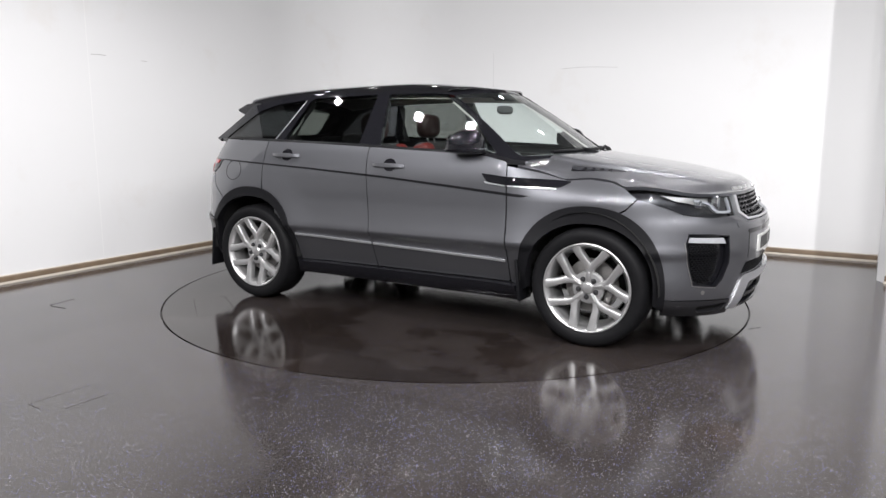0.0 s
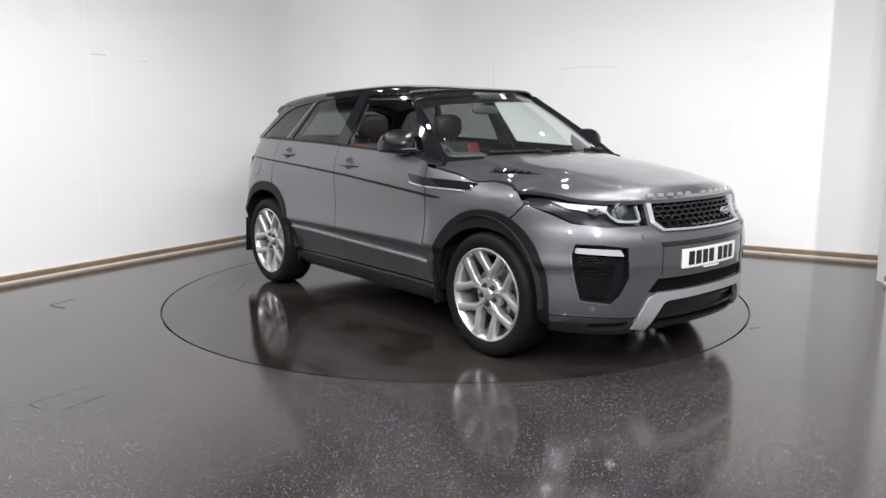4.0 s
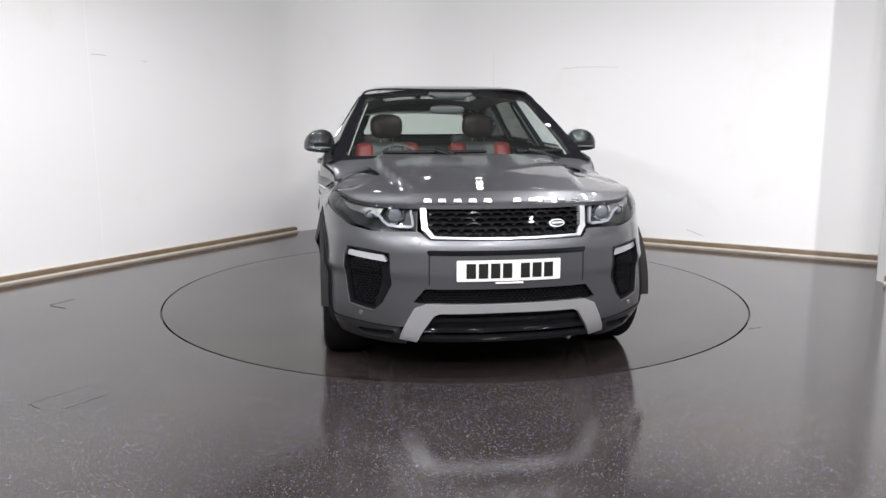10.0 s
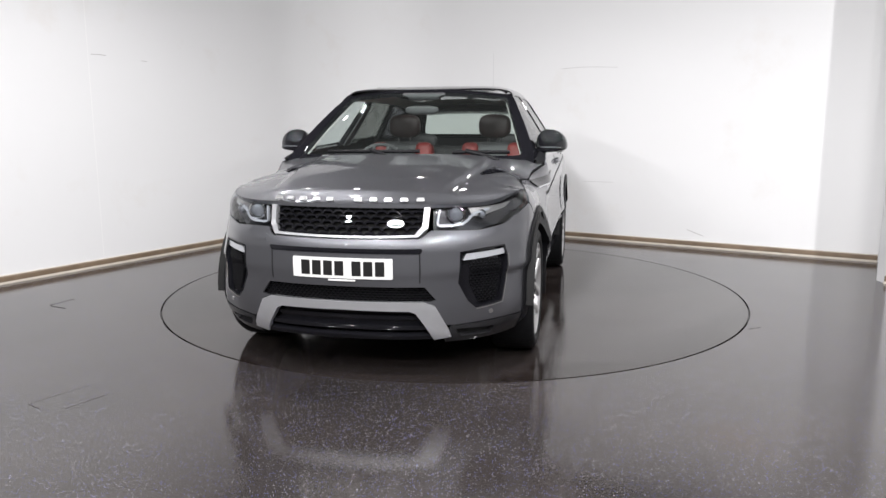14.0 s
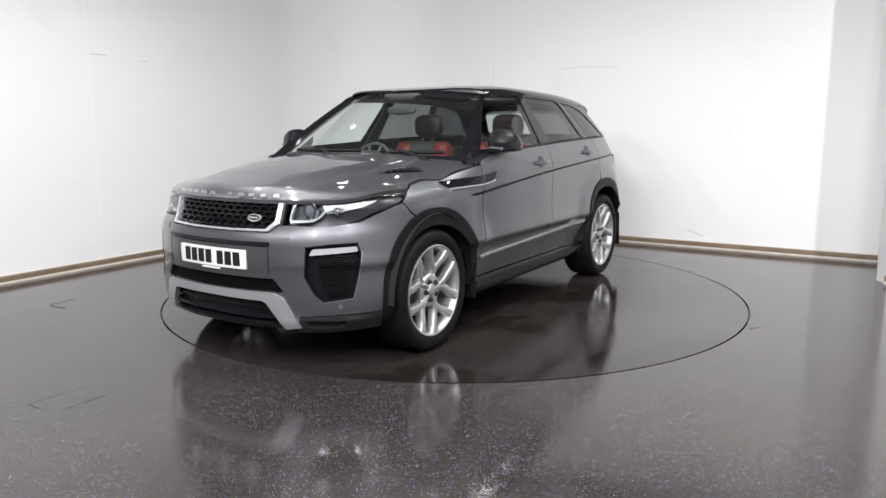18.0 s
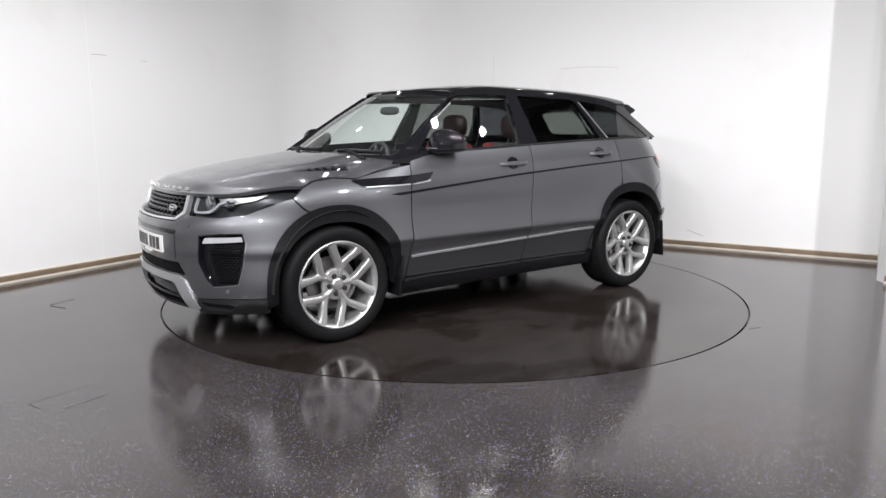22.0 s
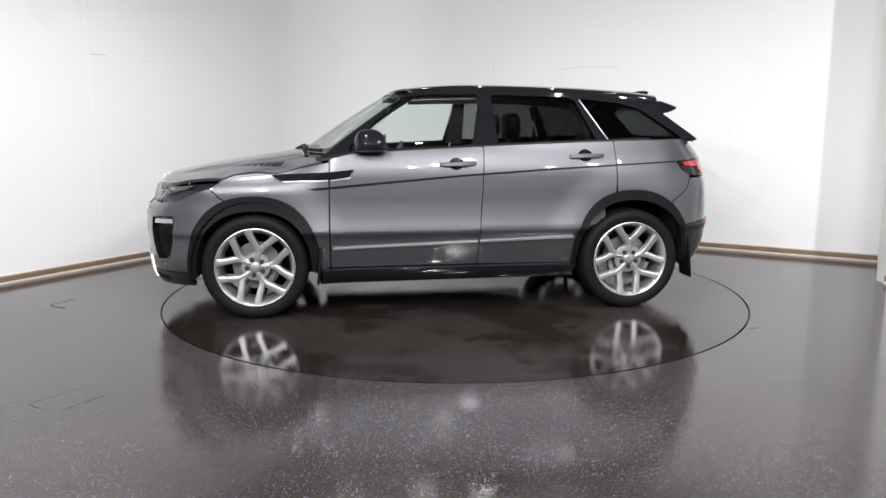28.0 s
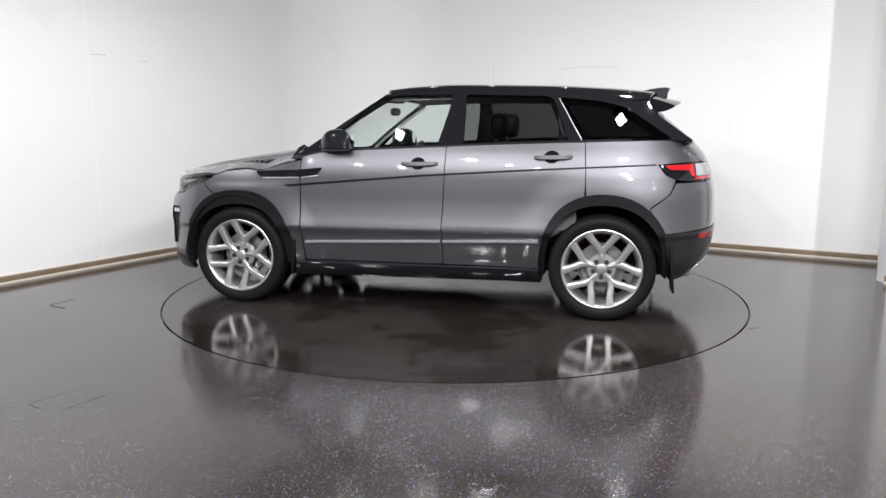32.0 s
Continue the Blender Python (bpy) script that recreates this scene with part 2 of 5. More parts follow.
BELT = knots((1.0, 1.085), (0.80, 1.103), (0.66, 1.135), (0.0, 1.168), (-0.6, 1.193), (-1.17, 1.210), (-1.8, 1.222), (-2.0, 1.222))
TAPER = knots((1.1, -0.10), (0.85, -0.055), (0.5, -0.015), (0.1, 0.0), (-0.6, 0.0), (-1.2, -0.025), (-1.6, -0.06), (-1.9, -0.12))


def green(x, z, off=0.0):
    """Point on the left side of the glasshouse."""
    x, z = np.asarray(x, float), np.asarray(z, float)

    def raw(x, z):
        return np.stack([x, 0.869 - 0.50 * (z - 1.17) - 0.15 * np.maximum(0, z - 1.18) - 0.10 * np.maximum(0, z - 1.40) ** 2 + TAPER(x), z], -1)
    p0 = raw(x, z)
    e = 0.004
    n = np.cross(raw(x + e, z) - raw(x - e, z), raw(x, z + e) - raw(x, z - e))
    n = n / np.linalg.norm(n, axis=-1, keepdims=True)
    n = n * np.where(n[..., 1:2] < 0, -1, 1)
    return p0 + n * np.asarray(off)[..., None]


def screen(u, v, off=0.0):
    """Point on the windscreen and its pillars: u from right to left, v from foot to head."""
    u, v = np.asarray(u, float), np.asarray(v, float)

    def raw(u, v):
        foot = np.stack([1.09 - 0.25 * u ** 2, 0.803 * u, 1.098 + 0 * u], -1)
        head = np.stack([0.350 - 0.14 * u ** 2, 0.594 * u, 1.578 - 0.035 * u ** 2], -1)
        p = foot + (head - foot) * v[..., None]
        p[..., 2] += 0.014 * np.sin(np.pi * np.clip(v, 0, 1))
        p[..., 0] += 0.006 * np.sin(np.pi * np.clip(v, 0, 1))
        return p
    p0 = raw(u, v)
    e = 0.004
    n = np.cross(raw(u + e, v) - raw(u - e, v), raw(u, v + e) - raw(u, v - e))
    n = n / np.linalg.norm(n, axis=-1, keepdims=True)
    n = n * np.where(n[..., 2:3] < 0, -1, 1)
    return p0 + n * np.asarray(off)[..., None]


def dense(poly, gap):
    """A closed outline with points at most gap apart."""
    out = []
    for (a, b), (c, d) in zip(poly, poly[1:] + poly[:1]):
        n = max(1, int(math.ceil(math.hypot(c - a, d - b) / gap)))
        out += [(a + (c - a) * i / n, b + (d - b) * i / n) for i in range(n)]
    return out


def inside(px, py, poly):
    hit = np.zeros(len(px), bool)
    for (a, b), (c, d) in zip(poly, poly[1:] + poly[:1]):
        cross = ((b > py) != (d > py)) & (px < (c - a) * (py - b) / ((d - b) + 1e-15) + a)
        hit ^= cross
    return hit


def rounded(poly, r, n=4):
    """The outline with its corners rounded."""
    out = []
    k = len(poly)
    for i in range(k):
        p, q, s = Vector(poly[i - 1]), Vector(poly[i]), Vector(poly[(i + 1) % k])
        a, b = p - q, s - q
        d = min(r, a.length * 0.45, b.length * 0.45)
        a, b = q + a.normalized() * d, q + b.normalized() * d
        for j in range(n + 1):
            t = j / n
            w = a * (1 - t) ** 2 + q * 2 * t * (1 - t) + b * t ** 2
            out.append((w.x, w.y))
    return out


def flat_mesh(poly, holes, gap):
    """Triangles that fill an outline, with holes, in the plane."""
    loops = [dense(list(poly), gap)] + [dense(list(h), gap) for h in holes]
    pts, edges = [], []
    for lp in loops:
        k = len(pts)
        pts += lp
        edges += [(k + i, k + (i + 1) % len(lp)) for i in range(len(lp))]
    xs, ys = [p[0] for p in loops[0]], [p[1] for p in loops[0]]
    gx, gy = np.meshgrid(np.arange(min(xs) + gap * 0.5, max(xs), gap), np.arange(min(ys) + gap * 0.5, max(ys), gap))
    gx, gy = gx.ravel(), gy.ravel()
    ok = inside(gx, gy, loops[0])
    for h in loops[1:]:
        ok &= ~inside(gx, gy, h)
    gx, gy = gx[ok], gy[ok]
    if len(gx):
        border = np.array(pts)
        far = (((gx[:, None] - border[None, :, 0]) ** 2 + (gy[:, None] - border[None, :, 1]) ** 2).min(1) > (gap * 0.45) ** 2)
        gx, gy = gx[far], gy[far]
    vs, es, fs, *_ = delaunay_2d_cdt([Vector(p) for p in pts] + [Vector(p) for p in zip(gx, gy)], edges, [], 1, 1e-6)
    fs = [list(f) for f in fs]
    c = np.array([[sum(vs[i][k] for i in f) / 3 for k in (0, 1)] for f in fs])
    keep = inside(c[:, 0], c[:, 1], loops[0])
    for h in loops[1:]:
        keep &= ~inside(c[:, 0], c[:, 1], h)
    return np.array([tuple(v) for v in vs]), [f for f, k in zip(fs, keep) if k]


def panel(name, surf, poly, mat, parent, off=0.0, thick=0.012, holes=(), gap=0.035, mirror=False, label=""):
    """A pressed panel on one of the car's surfaces, its edges folded in by thick."""
    uv, fs = flat_mesh(poly, holes, gap)
    top = surf(uv[:, 0], uv[:, 1], np.full(len(uv), off))
    low_ = surf(uv[:, 0], uv[:, 1], np.full(len(uv), off - thick))
    if mirror:
        top[:, 1] *= -1
        low_[:, 1] *= -1
    count = {}
    for f in fs:
        for i in range(3):
            a, b = f[i], f[(i + 1) % 3]
            count[(a, b)] = 1
    rim = [(a, b) for a, b in count if (b, a) not in count]
    need = sorted({i for e in rim for i in e})
    idx = {k: len(top) + j for j, k in enumerate(need)}
    verts = list(top) + [low_[k] for k in need]
    faces = list(fs) + [(b, a, idx[a], idx[b]) for a, b in rim]
    ob = sheet(name, verts, faces, mat, parent, label)
    # shade by the surface's own slope, facing outward
    e, u, v, o = 0.010, uv[:, 0], uv[:, 1], np.full(len(uv), off)
    n = np.cross(surf(u + e, v, o) - surf(u - e, v, o), surf(u, v + e, o) - surf(u, v - e, o))
    n /= np.linalg.norm(n, axis=1, keepdims=True) + 1e-12
    out = surf(u, v, o + 0.004) - surf(u, v, o)
    n *= np.where((n * out).sum(1, keepdims=True) < 0, -1, 1)
    if mirror:
        n[:, 1] *= -1
    me = ob.data
    loops = [p.vertices for p in me.polygons]
    facing = sum(float(np.dot(me.polygons[k].normal, n[loops[k][0]])) for k in range(0, len(fs), max(1, len(fs) // 60)))
    if facing < 0:
        me.flip_normals()
    zero = (0.0, 0.0, 0.0)
    me.normals_split_custom_set([tuple(n[i]) if k < len(fs) else zero for k, p in enumerate(me.polygons) for i in p.vertices])
    return ob


def both(name, surf, poly, mat, parent, **kw):
    """The same panel on the left and on the right side."""
    return panel(name, surf, poly, mat, parent, **kw), panel(name, surf, poly, mat, parent, mirror=True, **kw)


def arch(wx, a, b, lo_deg, hi_deg, n=28, zc=0.355, ex=2.3):
    """Points round a wheel, from the rear foot over the top to the front foot, as (s, z)."""
    out = []
    for i in range(n + 1):
        t = radians(lo_deg + (hi_deg - lo_deg) * i / n)
        c, sn = math.cos(t), math.sin(t)
        r = (abs(c / a) ** ex + abs(sn / b) ** ex) ** (-1 / ex)
        out.append(at_x(wx + r * c, zc + r * sn))
    return out


# ---- the room ----
def wall(name, a, b, z0, z1, thick, mat, label):
    """A wall from a to b, its thickness behind the line (to the right of a-b)."""
    a, b = Vector(a), Vector(b)
    n = Vector(((b - a).y, -(b - a).x)).normalized() * thick
    pts = [a, b, b + n, a + n]
    verts = [(p.x, p.y, z) for z in (z0, z1) for p in pts]
    faces = [(0, 1, 5, 4), (1, 2, 6, 5), (2, 3, 7, 6), (3, 0, 4, 7), (4, 5, 6, 7), (3, 2, 1, 0)]
    ob = mesh_object(name, verts, faces, mat, smooth=False)
    return tagged(ob, label, "wall", kind="structure")


def wall_material():
    m = material("white_wall_paint", (0.80, 0.80, 0.80), 0.55, spread=0.02, scale=0.7, bump=0.05, bump_scale=14)
    nt = m.node_tree
    b = nt.nodes["Principled BSDF"]
    paint = b.inputs["Base Color"].links[0].from_socket
    tc = nt.nodes.new("ShaderNodeTexCoord")
    n = nt.nodes.new("ShaderNodeTexNoise")
    n.inputs["Scale"].default_value, n.inputs["Detail"].default_value, n.inputs["Roughness"].default_value = 1.1, 8, 0.65
    nt.links.new(tc.outputs["Object"], n.inputs["Vector"])
    r = nt.nodes.new("ShaderNodeMapRange")
    r.inputs[1].default_value, r.inputs[2].default_value, r.inputs[4].default_value = 0.58, 0.80, 0.45
    nt.links.new(n.outputs["Fac"], r.inputs[0])
    mx = nt.nodes.new("ShaderNodeMixRGB")
    nt.links.new(r.outputs[0], mx.inputs[0])
    nt.links.new(paint, mx.inputs[1])
    mx.inputs[2].default_value = (0.70, 0.655, 0.60, 1)
    nt.links.new(mx.outputs[0], b.inputs["Base Color"])
    return m


def floor_material(name, base_lo, base_hi, puddle=False, flake=1.0):
    """Dark resin floor with white and blue flakes under a wet, uneven gloss."""
    m = bpy.data.materials.new(name)
    m.use_nodes = True
    nt = m.node_tree
    b = nt.nodes["Principled BSDF"]
    L = nt.links.new
    tc = nt.nodes.new("ShaderNodeTexCoord")

    def noise_tex(scale, detail=5.0, rough=0.6):
        n = nt.nodes.new("ShaderNodeTexNoise")
        n.inputs["Scale"].default_value, n.inputs["Detail"].default_value, n.inputs["Roughness"].default_value = scale, detail, rough
        L(tc.outputs["Object"], n.inputs["Vector"])
        return n

    def ramp(node, socket, stops):
        r = nt.nodes.new("ShaderNodeValToRGB")
        while len(r.color_ramp.elements) < len(stops):
            r.color_ramp.elements.new(0.5)
        for e, (p, c) in zip(r.color_ramp.elements, stops):
            e.position, e.color = p, (*c, 1)
        L(node.outputs[socket], r.inputs[0])
        return r
    big = noise_tex(0.9)
    base = ramp(big, "Fac", [(0.3, base_lo), (0.58, base_hi), (0.72, (base_hi[0] * 1.2, base_hi[1] * 1.08, base_hi[2] * 0.98))])
    fine = noise_tex(240, 2)
    grain = nt.nodes.new("ShaderNodeMixRGB")
    grain.blend_type, grain.inputs[0].default_value = "OVERLAY", 0.5
    L(base.outputs[0], grain.inputs[1])
    L(fine.outputs["Fac"], grain.inputs[2])
    last = grain
    for scale, cut, colour in ((105, 0.215, (0.40, 0.40, 0.46)), (120, 0.215, (0.13, 0.15, 0.48))):
        v = nt.nodes.new("ShaderNodeTexVoronoi")
        v.inputs["Scale"].default_value = scale
        L(tc.outputs["Object"], v.inputs["Vector"])
        spot = ramp(v, "Distance", [(cut * 0.6, (1, 1, 1)), (cut, (0, 0, 0))])
        sep = nt.nodes.new("ShaderNodeSeparateColor")
        L(v.outputs["Color"], sep.inputs[0])
        gate = nt.nodes.new("ShaderNodeMath")
        gate.operation, gate.inputs[1].default_value = "GREATER_THAN", 0.58
        L(sep.outputs[0], gate.inputs[0])
        mul = nt.nodes.new("ShaderNodeMath")
        mul.operation = "MULTIPLY"
        L(spot.outputs[0], mul.inputs[0])
        amount = nt.nodes.new("ShaderNodeMath")
        amount.operation, amount.inputs[1].default_value = "MULTIPLY", flake
        L(gate.outputs[0], amount.inputs[0])
        L(amount.outputs[0], mul.inputs[1])
        mix = nt.nodes.new("ShaderNodeMixRGB")
        L(mul.outputs[0], mix.inputs[0])
        L(last.outputs[0], mix.inputs[1])
        mix.inputs[2].default_value = (*colour, 1)
        last = mix
    L(last.outputs[0], b.inputs["Base Color"])
    if puddle:
        pool = ramp(noise_tex(0.75, 9, 0.62), "Fac", [(0.47, (1, 1, 1)), (0.50, (0, 0, 0))])
        dark = nt.nodes.new("ShaderNodeMixRGB")
        dark.blend_type = "MULTIPLY"
        L(pool.outputs[0], dark.inputs[0])
        L(last.outputs[0], dark.inputs[1])
        dark.inputs[2].default_value = (0.60, 0.56, 0.53, 1)
        L(dark.outputs[0], b.inputs["Base Color"])
    wet = noise_tex(1.6, 7, 0.55)
    gl = nt.nodes.new("ShaderNodeMapRange")
    gl.inputs[1].default_value, gl.inputs[2].default_value, gl.inputs[3].default_value, gl.inputs[4].default_value = 0.35, 0.65, 0.055, 0.15
    L(wet.outputs["Fac"], gl.inputs[0])
    if puddle:
        calm = nt.nodes.new("ShaderNodeMixRGB")
        L(pool.outputs[0], calm.inputs[0])
        L(gl.outputs[0], calm.inputs[1])
        calm.inputs[2].default_value = (0.035, 0.035, 0.035, 1)
        L(calm.outputs[0], b.inputs["Roughness"])
    else:
        L(gl.outputs[0], b.inputs["Roughness"])
    rip = noise_tex(75, 4)
    bp = nt.nodes.new("ShaderNodeBump")
    bp.inputs["Strength"].default_value, bp.inputs["Distance"].default_value = 0.07, 0.004
    L(rip.outputs["Fac"], bp.inputs["Height"])
    L(bp.outputs[0], b.inputs["Normal"])
    b.inputs["Specular IOR Level"].default_value = 0.5
    return m


WALL = wall_material()
CEILING_GREY = material("ceiling_grey", (0.07, 0.07, 0.072), 0.8, spread=0.08, scale=2)
PLAIN_WALL = material("plain_wall_paint", (0.66, 0.66, 0.665), 0.8, spread=0.1, scale=2)
SIDE_WALL = material("side_wall_paint", (0.73, 0.73, 0.73), 0.6, spread=0.03, scale=0.8)
FLOOR = floor_material("resin_floor", (0.030, 0.0258, 0.0246), (0.046, 0.0395, 0.0375))
TABLE = floor_material("turntable_resin", (0.019, 0.0155, 0.0140), (0.030, 0.0245, 0.0222), puddle=True, flake=0.3)
PANEL_TOP = 2.95
CORNER = (-1.35, 4.38)
LEFT_END, RIGHT_END = (-4.189, -0.516), (4.155, 1.158)
NEAR_RIGHT = (3.641, 0.180)
wall("wall_left", CORNER, LEFT_END, 0, PANEL_TOP, 0.15, WALL, "smooth white painted wall beside the turntable")
tagged(mesh_object("ceiling", [(-9, -13, CEILING), (9, -13, CEILING), (9, 5, CEILING), (-9, 5, CEILING), (-9, -13, CEILING + 0.1), (9, -13, CEILING + 0.1), (9, 5, CEILING + 0.1), (-9, 5, CEILING + 0.1)],
                   [(0, 1, 2, 3), (7, 6, 5, 4), (0, 4, 5, 1), (1, 5, 6, 2), (2, 6, 7, 3), (3, 7, 4, 0)], CEILING_GREY, False), "plain grey ceiling", "ceiling", kind="structure")
wall("wall_back", RIGHT_END, CORNER, 0, PANEL_TOP, 0.15, WALL, "smooth white painted wall behind the turntable")
wall("wall_right", NEAR_RIGHT, RIGHT_END, 0, PANEL_TOP, 0.15, SIDE_WALL, "white painted side wall")
for k, (a, b) in enumerate(((CORNER, LEFT_END), (RIGHT_END, CORNER), (NEAR_RIGHT, RIGHT_END))):
    wall("wall_upper_%d" % (k + 1), a, b, PANEL_TOP, CEILING, 0.15, CEILING_GREY, "dark wall above the white panels")
NEAR = [LEFT_END, (-8.8, -0.516), (-8.8, -12.0), (8.0, -12.0), (8.0, 0.180), NEAR_RIGHT]
for k, (a, b) in enumerate(zip(NEAR, NEAR[1:])):
    wall("wall_near_%d" % (k + 1), a, b, 0, CEILING, 0.15, PLAIN_WALL, "plain white wall behind the camera")


def coved_corner(r=1.5, n=24):
    """The white wall runs round the far corner in a curve."""
    c, u, w = Vector(CORNER), (Vector(LEFT_END) - Vector(CORNER)).normalized(), (Vector(RIGHT_END) - Vector(CORNER)).normalized()
    half = u.angle(w) / 2
    mid = c + (u + w).normalized() * (r / math.sin(half))
    p, q = c + u * (r / math.tan(half)), c + w * (r / math.tan(half))
    verts = []
    for i in range(n + 1):
        d = (p - mid).lerp(q - mid, i / n).normalized() * (r - 0.002)
        x = mid + d
        verts += [(x.x, x.y, 0.0), (x.x, x.y, PANEL_TOP)]
    verts += [(c.x, c.y, 0.0), (c.x, c.y, PANEL_TOP)]
    k = 2 * (n + 1)
    faces = [(2 * i, 2 * i + 1, 2 * i + 3, 2 * i + 2) for i in range(n)] + [(0, k, k + 1, 1), (2 * n, 2 * n + 1, k + 1, k)]
    ob = mesh_object("wall_corner", verts, faces, WALL)
    return tagged(ob, "white painted wall curving round the corner", "wall", kind="structure")


coved_corner()


def along(a, b, d, z, out=0.0):
    """A place on a wall: d metres from a towards b, out in front of it."""
    a, b = Vector(a), Vector(b)
    u = (b - a).normalized()
    n = Vector((u.y, -u.x))
    mid = Vector((0, 0))
    if (mid - a).dot(n) < 0:
        n = -n
    p = a + u * d + n * out
    return (p.x, p.y, z)


def baseboard(a, b, length):
    """A low coved skirting with a pale bead at its foot."""
    for name, prof, mat, label in (("baseboard", [(0.0, 0.0655), (0.012, 0.0655), (0.018, 0.057), (0.018, 0.021), (0.0, 0.021)], BEIGE, "worn beige skirting board"),
                                   ("trim", [(0.0, 0.075), (0.010, 0.074), (0.014, 0.070), (0.012, 0.066), (0.0, 0.066)], BEAD, "pale sealing bead on the skirting"),
                                   ("trim", [(0.0, 0.0205), (0.018, 0.019), (0.024, 0.010), (0.024, 0.0), (0.0, 0.0)], BEAD, "pale sealing bead along the floor")):
        verts = [along(a, b, d, z, o) for d in (0.0, length) for o, z in prof]
        k = len(prof)
        faces = [(i, (i + 1) % k, k + (i + 1) % k, k + i) for i in range(k)] + [tuple(range(k)), tuple(range(2 * k - 1, k - 1, -1))]
        tagged(mesh_object(name, verts, faces, mat, False), label, "skirting", kind="structure")


BEIGE = material("worn_beige", (0.19, 0.138, 0.092), 0.6, spread=0.5, scale=7, bump=0.2, bump_scale=60)
BEAD = material("pale_bead", (0.56, 0.51, 0.44), 0.6, spread=0.25, scale=9)
WHITE_JOINT = material("joint_white", (0.88, 0.88, 0.87), 0.5, spread=0.03)
JOINT = material("joint_grey", (0.62, 0.62, 0.62), 0.6, spread=0.1)
SCUFF = material("scuff_grey", (0.45, 0.44, 0.43), 0.7, spread=0.2)
baseboard(CORNER, LEFT_END, (Vector(LEFT_END) - Vector(CORNER)).length)
baseboard(CORNER, RIGHT_END, (Vector(RIGHT_END) - Vector(CORNER)).length - 0.032)
baseboard(RIGHT_END, NEAR_RIGHT, (Vector(RIGHT_END) - Vector(NEAR_RIGHT)).length)


def wall_mark(name, wall_name, a, b, pts, width, mat):
    """A thin line on a wall, 2 mm proud, as a part of that wall."""
    verts, faces = [], []
    for (d, z) in pts:
        verts += [along(a, b, d, z - width / 2, 0.002), along(a, b, d, z + width / 2, 0.002)]
    for i in range(len(pts) - 1):
        faces.append((2 * i, 2 * i + 1, 2 * i + 3, 2 * i + 2))
    ob = mesh_object(name, verts, faces, mat, False)
    ob.parent = bpy.data.objects[wall_name]


def wall_joint(wall_name, a, b, d, z0, z1, width, mat):
    verts = [along(a, b, d - width / 2, z0, 0.002), along(a, b, d + width / 2, z0, 0.002), along(a, b, d + width / 2, z1, 0.002), along(a, b, d - width / 2, z1, 0.002)]
    ob = mesh_object("panel_joint", verts, [(0, 1, 2, 3)], mat, False)
    ob.parent = bpy.data.objects[wall_name]


wall_joint("wall_left", CORNER, LEFT_END, 3.973, 0.08, PANEL_TOP, 0.005, WHITE_JOINT)
wall_joint("wall_back", CORNER, RIGHT_END, 2.131, 0.08, 2.194, 0.004, JOINT)
wall_mark("scuff", "wall_left", CORNER, LEFT_END, [(3.941, 1.972), (3.866, 1.976), (3.792, 1.973)], 0.006, SCUFF)
wall_mark("scuff", "wall_left", CORNER, LEFT_END, [(3.416, 1.952), (3.338, 1.947)], 0.004, SCUFF)
wall_mark("scuff", "wall_back", CORNER, RIGHT_END, [(3.017, 1.969), (3.195, 1.977), (3.359, 1.978), (3.69, 1.96)], 0.004, SCUFF)
wall_mark("scuff", "wall_back", CORNER, RIGHT_END, [(3.339, 0.677), (3.678, 0.676)], 0.003, SCUFF)
wall_mark("scuff", "wall_back", CORNER, RIGHT_END, [(4.533, 0.193), (4.554, 0.183), (4.638, 0.154), (4.709, 0.134)], 0.006, SCUFF)


def floor_line(name, pts, width, mat, parent=None, z=0.0015):
    """A narrow dark gap drawn as a thin strip on the floor."""
    verts, faces = [], []
    for i, p in enumerate(pts):
        q0, q1 = Vector(pts[max(0, i - 1)]), Vector(pts[min(len(pts) - 1, i + 1)])
        d = (q1 - q0).normalized() * width / 2
        verts += [(p[0] - d.y, p[1] + d.x, z), (p[0] + d.y, p[1] - d.x, z)]
    for i in range(len(pts) - 1):
        faces.append((2 * i, 2 * i + 1, 2 * i + 3, 2 * i + 2))
    ob = mesh_object(name, verts, faces, mat, False)
    ob.parent = parent
    return ob


def make_floor():
    """Floor sheet with a round pit for the turntable."""
    n = 128
    r = TABLE_R + 0.009
    verts = [(r * math.cos(2 * math.pi * i / n), r * math.sin(2 * math.pi * i / n), 0) for i in range(n)]
    verts += [(14 * max(-1, min(1, 1.5 * math.cos(2 * math.pi * i / n))), 14 * max(-1, min(1, 1.5 * math.sin(2 * math.pi * i / n))), 0) for i in range(n)]
    faces = [(i, (i + 1) % n, n + (i + 1) % n, n + i) for i in range(n)]
    k = len(verts)
    verts += [(x, y, -0.05) for x, y, z in verts[:n]]
    faces += [(i, (i + 1) % n, k + (i + 1) % n, k + i) for i in range(n)]
    faces += [tuple(k + i for i in range(n))]
    return tagged(mesh_object("floor", verts, faces, FLOOR), "dark speckled wet resin floor", "floor", kind="structure")


FLOOR_OB = make_floor()
GAP = material("gap_black", (0.006, 0.005, 0.005), 0.8)
for a, b, w in (((-2.047, -2.564), (-1.900, -2.333), 0.0018), ((-1.724, -2.429), (-1.84, -2.62), 0.0025), ((-2.04, -2.569), (-1.955, -2.626), 0.0018), ((-1.889, -2.315), (-1.881, -2.303), 0.003),
                ((-3.019, -0.606), (-2.937, -0.403), 0.007), ((-3.0, -0.63), (-2.847, -0.705), 0.008), ((1.936, -1.219), (1.975, -1.20), 0.006), ((1.99, -1.19), (2.03, -1.175), 0.006)):
    floor_line("hatch_gap", [a, b], w, GAP, FLOOR_OB)


